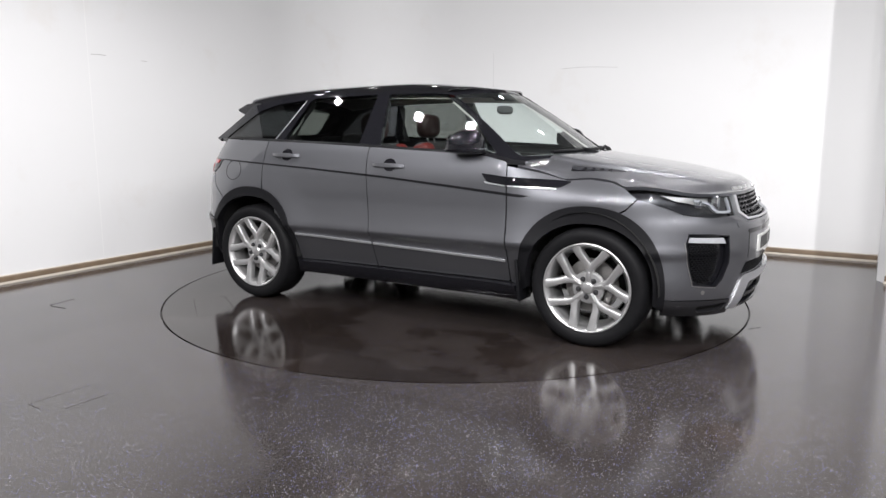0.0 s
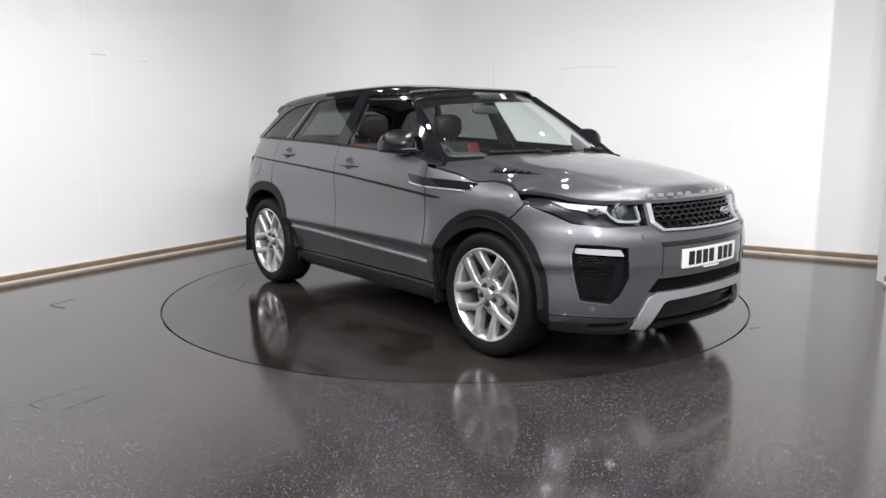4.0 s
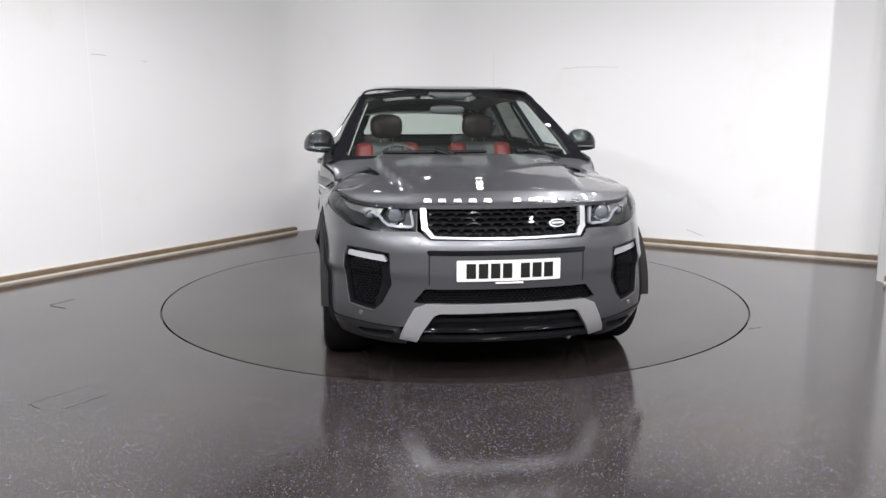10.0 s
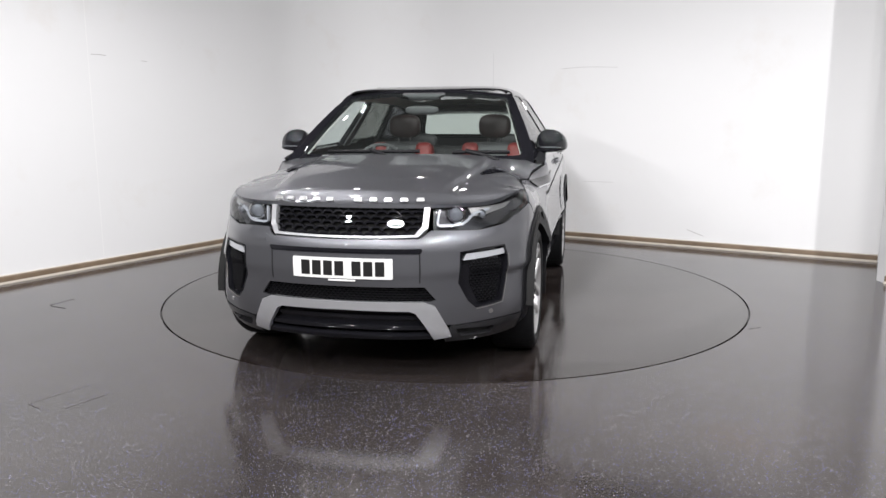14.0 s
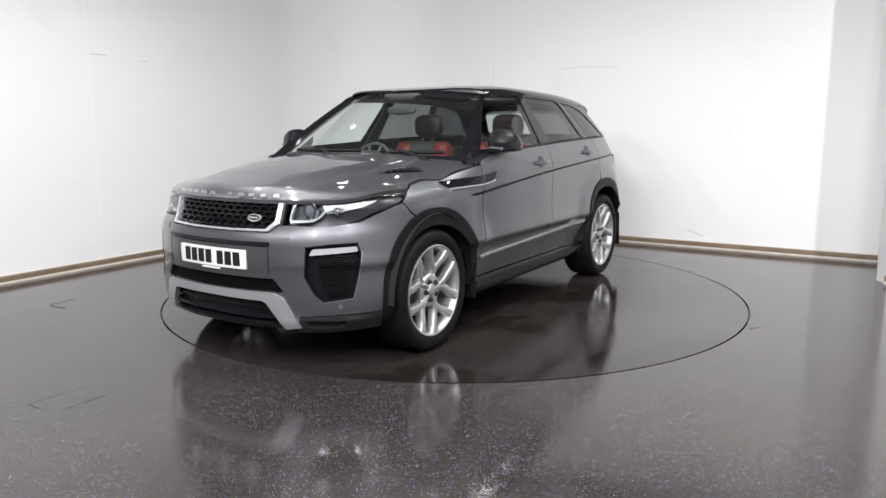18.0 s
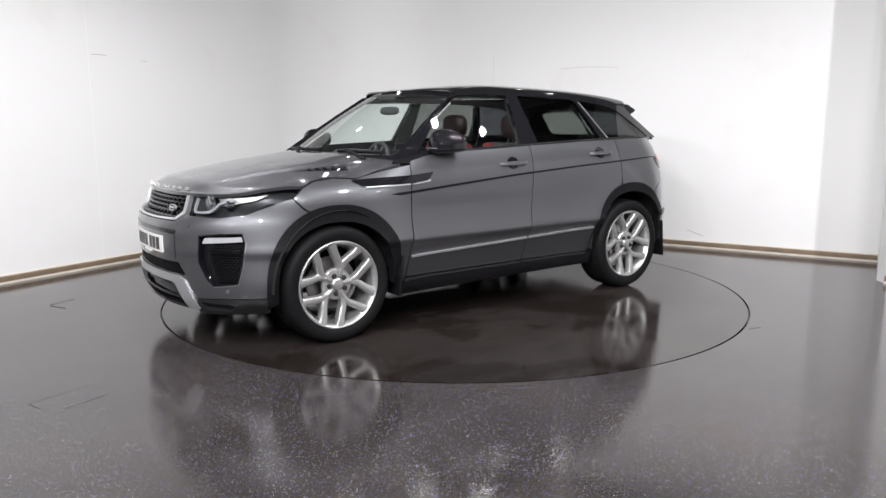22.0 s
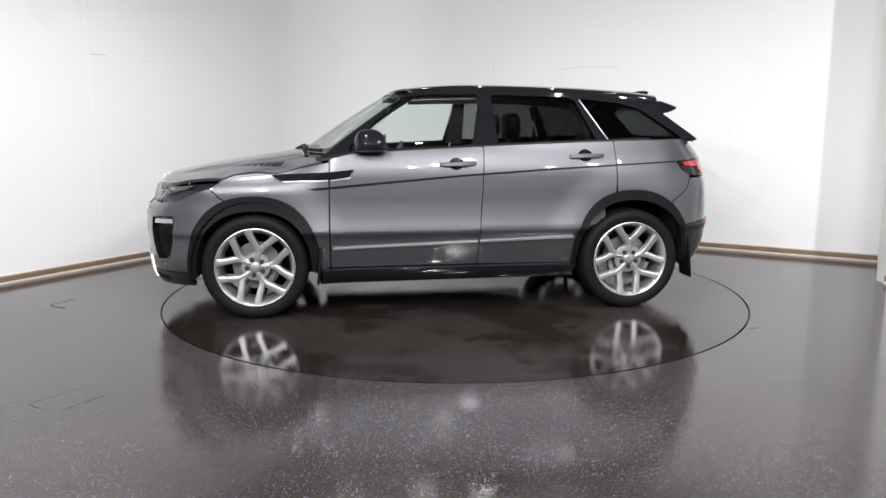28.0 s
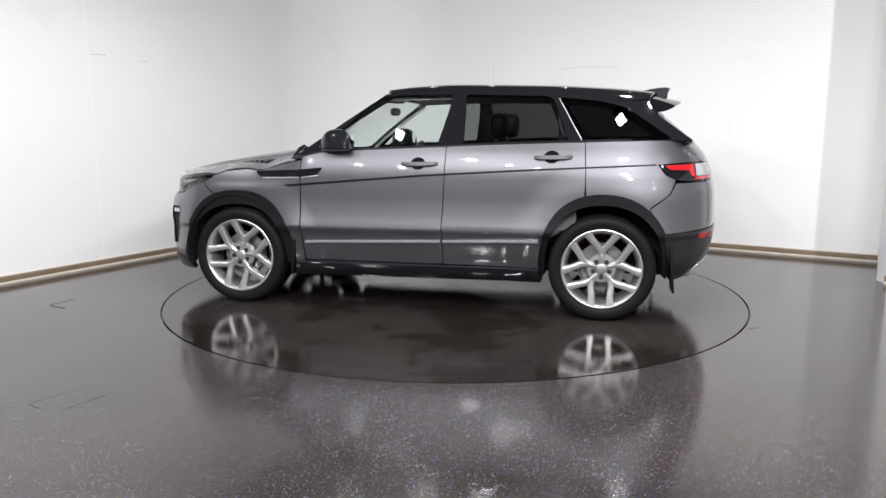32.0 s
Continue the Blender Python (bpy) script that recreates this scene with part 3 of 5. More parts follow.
def make_turntable():
    t = new("turntable")
    tagged(t, "round dark speckled turntable set flush in the floor", "turntable")
    n = 128
    verts, faces = [], []
    r = TABLE_R - 0.005
    verts += [(r * math.cos(2 * math.pi * i / n), r * math.sin(2 * math.pi * i / n), 0.0) for i in range(n)]
    verts += [(x, y, -0.04) for x, y, z in verts]
    faces = [tuple(range(n))] + [(i, n + i, n + (i + 1) % n, (i + 1) % n) for i in range(n)]
    sheet("disc", verts, faces, TABLE, t)
    c = [(-1.53, -1.36), (-1.42, -1.15), (-0.95, -1.47), (-1.11, -1.69)]
    for p, q in zip(c, c[1:] + c[:1]):
        floor_line("access_gap", [p, q], 0.0015, GAP, t)
    return t


TURNTABLE = make_turntable()


def flood_light():
    f = new("flood_light")
    tagged(f, "small square flood light on a ceiling rod", "light", "flood lights over the turntable")
    bm = bmesh.new()
    box(bm, -0.10, 0.10, -0.10, 0.10, 0.095, 0.15, 0.01)
    part("housing", bm, PLASTIC, f)
    bm = bmesh.new()
    tube(bm, [(0, 0, 0.14), (0, 0, CEILING - LAMP_Z)], 0.012)
    part("rod", bm, STEEL, f)
    return f


FLOOD = flood_light()
FLOOD.matrix_basis = pose(*LAMPS[0], LAMP_Z)
for lx, ly in LAMPS[1:] + NEAR_LAMPS:
    copy_thing(FLOOD, pose(lx, ly, LAMP_Z))

# ---- the car ----
CAR = new("car")
tagged(CAR, "grey metallic five-door SUV with black roof and large alloy wheels", "car")


def mirrored(pts):
    """A closed outline across the middle from its left half (from top middle to bottom middle)."""
    return list(pts) + [(-s, z) for s, z in reversed(pts) if abs(s) > 1e-6]


def body():
    # wing
    wing = [at_x(0.824, 0.345), at_x(0.816, 1.0), at_x(0.81, 1.075)] + [at_x(x, z) for x, z in ((1.0, 1.035), (1.169, 0.992), (1.30, 1.002), (1.447, 0.988), (1.53, 0.958))]
    wing += [at_xn(1.60, 0.905), at_x(1.545, 0.845), at_x(1.50, 0.82)] + arch(WB, 0.43, 0.485, 68, 185)
    both("wing", low, wing, PAINT, CAR)
    door_f = [at_x(0.815, 0.345), at_x(0.808, 1.0)] + [at_x(0.803, float(BELT(0.803)) - 0.004)] + [at_x(x, float(BELT(x)) - 0.004) for x in (0.66, 0.4, 0.1, -0.1, -0.253)]
    door_f += [at_x(-0.240, 0.85), at_x(-0.224, 0.62), at_x(-0.219, 0.345)]
    both("front_door", low, rounded(door_f, 0.02), PAINT, CAR)
    door_r = [at_x(-0.225, 0.345), at_x(-0.230, 0.62), at_x(-0.246, 0.85)] + [at_x(x, float(BELT(x)) - 0.004) for x in (-0.259, -0.5, -0.8, -1.0, -1.195)]
    door_r += [at_x(-1.205, 1.0), at_x(-1.205, 0.93)] + [p for p in arch(-WB, 0.41, 0.50, 75, -2)]
    both("rear_door", low, door_r, PAINT, CAR)
    quarter = [at_x(-1.201, float(BELT(-1.2)) - 0.004)] + [at_x(x, float(BELT(x)) - 0.004) for x in (-1.3, -1.5)] + [at_tail(x, 1.218) for x in (-1.6, -1.7, -1.8, -1.88)]
    quarter += [at_tail(-1.93, 1.15), at_tail(-1.95, 1.075), at_tail(-1.80, 1.07), at_tail(-1.672, 1.062), at_tail(-1.72, 0.995), at_tail(-1.789, 0.962), at_tail(-1.75, 0.87), at_tail(-1.63, 0.785)]
    quarter += arch(-WB, 0.41, 0.50, 128, 77) + [at_x(-1.211, 0.93), at_x(-1.211, 1.0)]
    both("quarter_panel", low, quarter, PAINT, CAR)
    # wheel arch cladding
    for wx, ao, bo, ai, bi in ((WB, 0.447, 0.498, 0.385, 0.395), (-WB, 0.428, 0.513, 0.388, 0.44)):
        ring = arch(wx, ao, bo, 188, -12, 36) + list(reversed(arch(wx, ai, bi, 184, -8, 36)))
        both("arch_cladding", low, ring, PLASTIC, CAR, off=0.008, thick=0.05, gap=0.03)
    sill = [at_x(0.90, 0.255), at_x(0.88, 0.338), at_x(-0.91, 0.338), at_x(-0.93, 0.27)]
    both("sill", low, sill, GLOSS_BLACK, CAR, off=0.046, thick=0.05, label="gloss black sill")
    strip_f = [at_x(0.80, 0.478), at_x(0.80, 0.490), at_x(-0.213, 0.521), at_x(-0.213, 0.509)]
    strip_r = [at_x(-0.230, 0.510), at_x(-0.230, 0.522), at_x(-0.90, 0.543), at_x(-0.90, 0.531)]
    both("door_strip", low, strip_f, SATIN, CAR, off=0.012, thick=0.012, label="thin bright door strip")
    both("door_strip", low, strip_r, SATIN, CAR, off=0.012, thick=0.012, label="thin bright door strip")
    # black tapering band paints the shade in the flank's crease
    waist = [at_x(0.96, 0.896), at_x(0.90, 0.904), at_x(0.5, 0.937), at_x(-0.10, 0.985), at_x(-0.75, 1.024), at_x(-1.2, 1.046), at_x(-1.5, 1.060), at_tail(-1.66, 1.066)]
    waist += [at_tail(-1.66, 1.058), at_x(-1.5, 1.050), at_x(-1.2, 1.035), at_x(-0.75, 1.011), at_x(-0.1, 0.971), at_x(0.5, 0.921), at_x(0.90, 0.886)]
    both("waist_line", low, waist, PLASTIC, CAR, off=0.002, thick=0.004, label="black band painting the crease's shade along the flank")
    vent = [at_x(1.20, 0.985), at_x(1.0, 0.998), at_x(0.80, 1.010), at_x(0.64, 1.026), at_x(0.69, 0.970), at_x(0.82, 0.960), at_x(1.05, 0.948), at_x(1.14, 0.952)]
    both("side_vent", low, rounded(vent, 0.012), GLOSS_BLACK, CAR, off=0.008, thick=0.02, label="gloss black side vent blade")
    both("vent_edge", low, [at_x(0.80, 0.951), at_x(0.80, 0.957), at_x(0.665, 0.977), at_x(0.672, 0.966)], SATIN, CAR, off=0.010, thick=0.012, label="thin bright edge under the side vent")
    both("vent_edge", low, [at_x(1.12, 0.939), at_x(1.12, 0.945), at_x(0.82, 0.957), at_x(0.82, 0.950)], SATIN, CAR, off=0.010, thick=0.012, label="thin bright edge under the side vent")


def front():
    # bumper skin, with openings
    top = [(a, float(np.interp(a, np.linspace(0.0, S1 + XF - 0.80, 150), BON_LINE[:, 2])) - 0.004) for a in (0.585, 0.666, 0.78, 0.891, 1.0, 1.106, 1.20, 1.285)]
    lamp = [(0.570, 0.806)] + top + [(1.320, 0.945), (1.226, 0.905), (1.088, 0.860), (0.991, 0.822), (0.815, 0.802)]
    fog = [(0.683, 0.694), (0.82, 0.708), (0.963, 0.712), (0.980, 0.653), (0.960, 0.53), (0.928, 0.418), (0.774, 0.399), (0.725, 0.44), (0.672, 0.535)]
    grille = [at_y(0, 0.918)[:1] + (0.918,), at_y(0.425, 0.916), at_y(0.421, 0.80), at_y(0.384, 0.766), (0.0, 0.760)]
    lower = [(0.0, 0.522), at_y(0.42, 0.522), at_y(0.475, 0.448), at_y(0.36, 0.30), (0.0, 0.30)]
    skin = [(0.0, 0.758), at_y(0.39, 0.762), at_y(0.43, 0.795), at_y(0.44, 0.80)] + [(s, z - 0.006) for s, z in [(0.565, 0.806), (0.815, 0.800), (0.991, 0.820), (1.088, 0.858), (1.226, 0.903)]]
    skin += [at_xn(1.607, 0.90), at_x(1.55, 0.838), at_x(1.52, 0.82)] + arch(WB, 0.43, 0.485, 62, 0) + [at_xn(1.76, 0.335), at_y(0.75, 0.33), at_y(0.555, 0.318), at_y(0.50, 0.320), at_y(0.455, 0.430), at_y(0.38, 0.432), (0, 0.432)]
    full_lower = mirrored([(0.0, 0.520), at_y(0.415, 0.520), at_y(0.47, 0.452), at_y(0.44, 0.445), (0.0, 0.445)])
    panel("front_bumper", low, mirrored(skin), PAINT, CAR, holes=[fog, [(-s, z) for s, z in fog], full_lower], gap=0.03)
    valance = mirrored([(0.0, 0.405), at_y(0.37, 0.40), at_y(0.50, 0.235), (0.0, 0.215)])
    panel("front_valance", low, valance, GLOSS_BLACK, CAR, off=-0.045, label="gloss black lower air intake")
    for z, o in ((0.352, -0.03), (0.300, -0.012), (0.250, 0.0)):
        w = 0.405 + (0.40 - z) * 0.55
        panel("intake_blade", low, mirrored([(0.0, z + 0.011), at_y(w, z + 0.011), at_y(w + 0.008, z - 0.011), (0.0, z - 0.011)]), GLOSS_BLACK, CAR, off=o, thick=0.05)
    for m in (1, -1):
        lip = [at_y(m * 0.54, 0.312), at_y(m * 0.75, 0.324), (m * at_xn(1.76, 0.329)[0], 0.329), (m * at_xn(1.745, 0.235)[0], 0.235), at_y(m * 0.60, 0.222), at_y(m * 0.50, 0.222)]
        slot = rounded([(m * 0.66, 0.296), (m * 0.90, 0.291), (m * 0.885, 0.250), (m * 0.70, 0.252)], 0.02)
        panel("front_lip", low, lip, ANTHRACITE, CAR, off=0.004, thick=0.03, holes=[slot], label="dark grey lower bumper lip")
        panel("bumper_slot", low, slot, DARK, CAR, off=-0.02, thick=0.004, label="dark lower bumper slot")
    for m in (1, -1):
        panel("fog_recess", low, [(m * s, z) for s, z in fog], GLOSS_BLACK, CAR, off=-0.035, thick=0.01, label="black fog lamp recess")
        panel("headlamp_housing", low, [(m * s, z) for s, z in lamp], HOUSING, CAR, off=-0.05, thick=0.02, label="grey headlamp housing")
        panel("headlamp_lens", low, [(m * s, z) for s, z in lamp], LENS, CAR, off=0.0, thick=0.006)
    panel("grille_backing", low, mirrored(grille), DARK, CAR, off=-0.04)
    panel("lower_backing", low, mirrored(lower), DARK, CAR, off=-0.05)
    u = [at_y(0.425, 0.912), at_y(0.421, 0.81), at_y(0.380, 0.768), (0.2, 0.764), (0, 0.763)]
    ui = [(0, 0.7725), (0.2, 0.7735), at_y(0.362, 0.7785), at_y(0.392, 0.818), at_y(0.397, 0.912)]
    frame_poly = u + [(-s, z) for s, z in reversed(u[:-1])] + [(-s, z) for s, z in reversed(ui[1:])] + ui[:1] + ui[1:]
    panel("grille_frame", low, frame_poly, SATIN, CAR, off=0.006, thick=0.03, gap=0.03, label="satin silver grille frame")
    sk = [(0, 0.442), at_y(0.41, 0.444), at_y(0.465, 0.42), at_y(0.535, 0.255), at_y(0.45, 0.242), at_y(0.37, 0.385), at_y(0.34, 0.397), (0, 0.400)]
    panel("skid_plate", low, mirrored(sk[:-1] + [(0, 0.400)]), SATIN, CAR, off=0.010, thick=0.03, gap=0.03, label="satin silver skid plate trim")
    plate = rounded([at_y(-0.262, 0.562), at_y(0.262, 0.562), at_y(0.262, 0.666), at_y(-0.262, 0.666)], 0.006)
    p = panel("number_plate", low, plate, PLATE, CAR, off=0.007, thick=0.010, gap=0.04, label="white front number plate")
    return p


BON_MID = knots((2.083, 0.926), (2.070, 0.944), (2.040, 0.966), (2.005, 0.986), (1.990, 0.991), (1.90, 1.002), (1.82, 1.012), (1.70, 1.034), (1.528, 1.062), (1.235, 1.103), (1.064, 1.126), (0.8, 1.15))
BON_EDGE = knots((2.083, 0.928), (1.95, 0.930), (1.87, 0.937), (1.74, 0.960), (1.60, 0.972), (1.53, 0.968), (1.447, 0.996), (1.30, 1.010), (1.169, 1.000), (1.0, 1.045), (0.84, 1.080), (0.7, 1.1))


def bonnet_outline():
    """Left edge of the bonnet from the nose's middle to the screen's foot."""
    out = []
    for a in np.linspace(0.0, S1 + XF - 0.80, 150):
        z = 0.93
        for _ in range(4):
            p = low(np.array([a]), np.array([z]))[0]
            z = float(BON_EDGE(p[0]))
        out.append((p[0], p[1], z))
    return np.array(out)


BON_LINE = bonnet_outline()


def bon(x, y, off=0.0):
    """Point on the bonnet over (x, y)."""
    x, y = np.asarray(x, float), np.asarray(y, float)

    def raw(x, y):
        o = BON_LINE[::-1]
        ye = np.interp(x, o[:, 0], o[:, 1])
        ze = np.interp(x, o[:, 0], o[:, 2])
        n = BON_LINE
        xe = np.interp(np.abs(y), n[:, 1][:75], n[:, 0][:75])
        xx = x + (n[0, 0] - xe) * 0.9
        t = np.clip(np.abs(y) / np.maximum(ye, 1e-4), 0, 1)
        z = ze + np.maximum(0, BON_MID(xx) - ze) * (1 - t ** 3.4) ** 0.72
        w = 0.56 - 0.10 * step(1.2, 2.0, x)
        dome = 0.017 * step(w + 0.030, w - 0.012, np.abs(y)) * step(2.05, 1.75, xx)
        return np.stack([x, y, z + dome], -1)
    p0 = raw(x, y)
    if np.any(off):
        e = 0.004
        n = np.cross(raw(x + e, y) - raw(x - e, y), raw(x, y + e) - raw(x, y - e))
        n = n / np.linalg.norm(n, axis=-1, keepdims=True)
        n = n * np.where(n[..., 2:3] < 0, -1, 1)
        p0 = p0 + n * np.asarray(off)[..., None]
    return p0


def bonnet():
    edge = [(p[0], p[1] * 0.998) for p in BON_LINE[2:-1:2] if p[0] > 0.86]
    back = [(1.075 - 0.235 * (b / 0.80) ** 2, b) for b in np.linspace(0.78, -0.78, 25)]
    poly = edge + back + [(x, -y) for x, y in reversed(edge)]
    vent = rounded([(1.12, 0.628), (1.25, 0.604), (1.43, 0.578), (1.46, 0.592), (1.38, 0.640), (1.26, 0.690), (1.15, 0.728)], 0.012)
    o = panel("bonnet", bon, poly, PAINT, CAR, gap=0.026, thick=0.02, holes=[vent, [(x, -y) for x, y in vent]])
    for m in (1, -1):
        v = panel("bonnet_vent", bon, [(x, m * y) for x, y in vent], GLOSS_BLACK, o, off=-0.012, thick=0.01, label="gloss black bonnet vent")
        for k in range(4):
            x = 1.20 + 0.05 * k
            y = 0.662 - 0.34 * (x - 1.20)
            panel("louvre", bon, [(x, m * (y - 0.036)), (x + 0.014, m * (y - 0.036)), (x + 0.014, m * (y + 0.030)), (x, m * (y + 0.036))], GLOSS_BLACK, v, off=0.0, thick=0.01)
    # raised maker's letters on the lip: ten plain blocks
    for y in (-0.385, -0.315, -0.240, -0.165, -0.09, 0.06, 0.14, 0.215, 0.295, 0.375):
        sh = [at_y(y - 0.020, 0.940), at_y(y + 0.020, 0.940), at_y(y + 0.017, 0.955), at_y(y - 0.017, 0.955)]
        panel("letter_block", low, sh, ALLOY, o, off=0.011, thick=0.012, gap=0.02)


ROOF_EDGE = knots((0.40, 1.532), (0.25, 1.541), (0.10, 1.548), (-0.36, 1.556), (-0.95, 1.546), (-1.35, 1.520), (-1.7, 1.468))
ROOF_MID = knots((0.42, 1.562), (0.35, 1.578), (0.20, 1.600), (0.03, 1.616), (-0.2, 1.626), (-0.9, 1.612), (-1.46, 1.580), (-1.75, 1.545))


def glasshouse():
    top = lambda x: float(ROOF_EDGE(x))
    edge = [(x, top(x)) for x in (0.255, 0.1, -0.1, -0.36, -0.65, -0.95, -1.2, -1.35, -1.5, -1.60)]
    foot = [(x, float(BELT(x))) for x in (-1.90, -1.7, -1.4, -1.17, -0.8, -0.4, 0.0, 0.4, 0.66, 0.80, 0.89)]
    outer = edge + [(-1.66, 1.40)] + foot
    wf = rounded([(0.705, 1.146), (0.318, 1.505), (0.25, 1.527), (0.10, 1.540), (-0.254, 1.541), (-0.238, 1.43), (-0.180, 1.177)], 0.02)
    wr = rounded([(-0.365, 1.186), (-0.350, 1.540), (-0.92, 1.524), (-0.972, 1.502), (-1.09, 1.206)], 0.025)
    wq = rounded([(-1.185, 1.212), (-1.012, 1.514), (-1.30, 1.484), (-1.47, 1.438), (-1.77, 1.226)], 0.025)
    for m in (False, True):
        panel("window_surround", green, outer, GLOSS_BLACK, CAR, holes=[wf, wr, wq], mirror=m, thick=0.03, label="gloss black window surround and pillars")
        panel("front_window", green, wf, GLASS, CAR, off=-0.006, thick=0.004, mirror=m, label="clear front side window")
        panel("rear_window", green, wr, PRIVACY, CAR, off=-0.006, thick=0.004, mirror=m, label="dark tinted rear side window")
        panel("quarter_window", green, wq, DARK_PRIVACY, CAR, off=-0.006, thick=0.004, mirror=m, label="dark tinted quarter window")
    ws = rounded([(-0.970, 0.06), (-0.970, 0.95), (0.970, 0.95), (0.970, 0.06)], 0.06)
    rim = [(-1.0, -0.05), (-1.0, 1.0), (1.0, 1.0), (1.0, -0.05)]
    panel("screen_frame", screen, rim, GLOSS_BLACK, CAR, holes=[ws], thick=0.03, gap=0.06)
    panel("windscreen", screen, ws, SCREEN_GLASS, CAR, off=-0.004, thick=0.005, gap=0.06)
    # pillars between screen and side windows, and the seal along the waist
    for m in (1, -1):
        verts = []
        for v in np.linspace(-0.03, 1, 15):
            p0 = screen(np.array([0.985 * m]), np.array([v]))[0]
            p1 = green(np.array([0.88 - 0.635 * v]), np.array([1.09 + 0.452 * v]))[0] * np.array([1, m, 1])
            mid = (p0 + p1) / 2 + np.array([0.010, 0.012 * m, 0.006])
            verts += [p0, mid, p1]
        sheet("screen_pillar", verts, [(3 * i + j, 3 * i + j + 1, 3 * i + j + 4, 3 * i + j + 3) for i in range(14) for j in (0, 1)], GLOSS_BLACK, CAR, "gloss black windscreen pillar")
        verts = []
        for x in np.linspace(0.90, -1.50, 25):
            z = float(BELT(x))
            p0 = green(np.array([x]), np.array([z + 0.010]), np.array([0.004]))[0] * np.array([1, m, 1])
            p1 = np.array([x, m * (float(flank(np.array(x), np.array(z - 0.012))) - 0.004), z - 0.012])
            verts += [p0, (p0 + p1) / 2 + np.array([0, 0.004 * m, 0.004]), p1]
        sheet("waist_seal", verts, [(3 * i + j, 3 * i + j + 1, 3 * i + j + 4, 3 * i + j + 3) for i in range(24) for j in (0, 1)], PLASTIC, CAR, "black rubber waist seal")
    # roof with a fixed glass panel, unseen and kept clear to light the cabin
    def roof_face(x, b, off=0.0):
        x, b = np.asarray(x, float), np.asarray(b, float)
        ze, zm = ROOF_EDGE(x), ROOF_MID(x)
        ye = green(x, ze)[..., 1]
        z = ze + (zm - ze) * np.maximum(0, 1 - np.abs(b) ** 5) ** 0.5
        return np.stack([x, b * ye, z + np.asarray(off)], -1)
    edge_b = np.linspace(-1, 1, 33)
    poly = [(0.350 - 0.14 * b * b, b) for b in edge_b] + [(-1.70 + 0.08 * b * b, b) for b in edge_b[::-1]]
    sun = rounded([(0.16, -0.70), (0.20, 0.0), (0.16, 0.70), (-1.15, 0.70), (-1.15, -0.70)], 0.08)
    panel("roof", roof_face, poly, ROOF_BLACK, CAR, holes=[sun], gap=0.045, label="gloss black roof panel")
    panel("roof_glass", roof_face, sun, ROOF_GLASS, CAR, off=-0.002, thick=0.004, gap=0.06, label="unseen panoramic glass roof, kept clear to light the cabin")


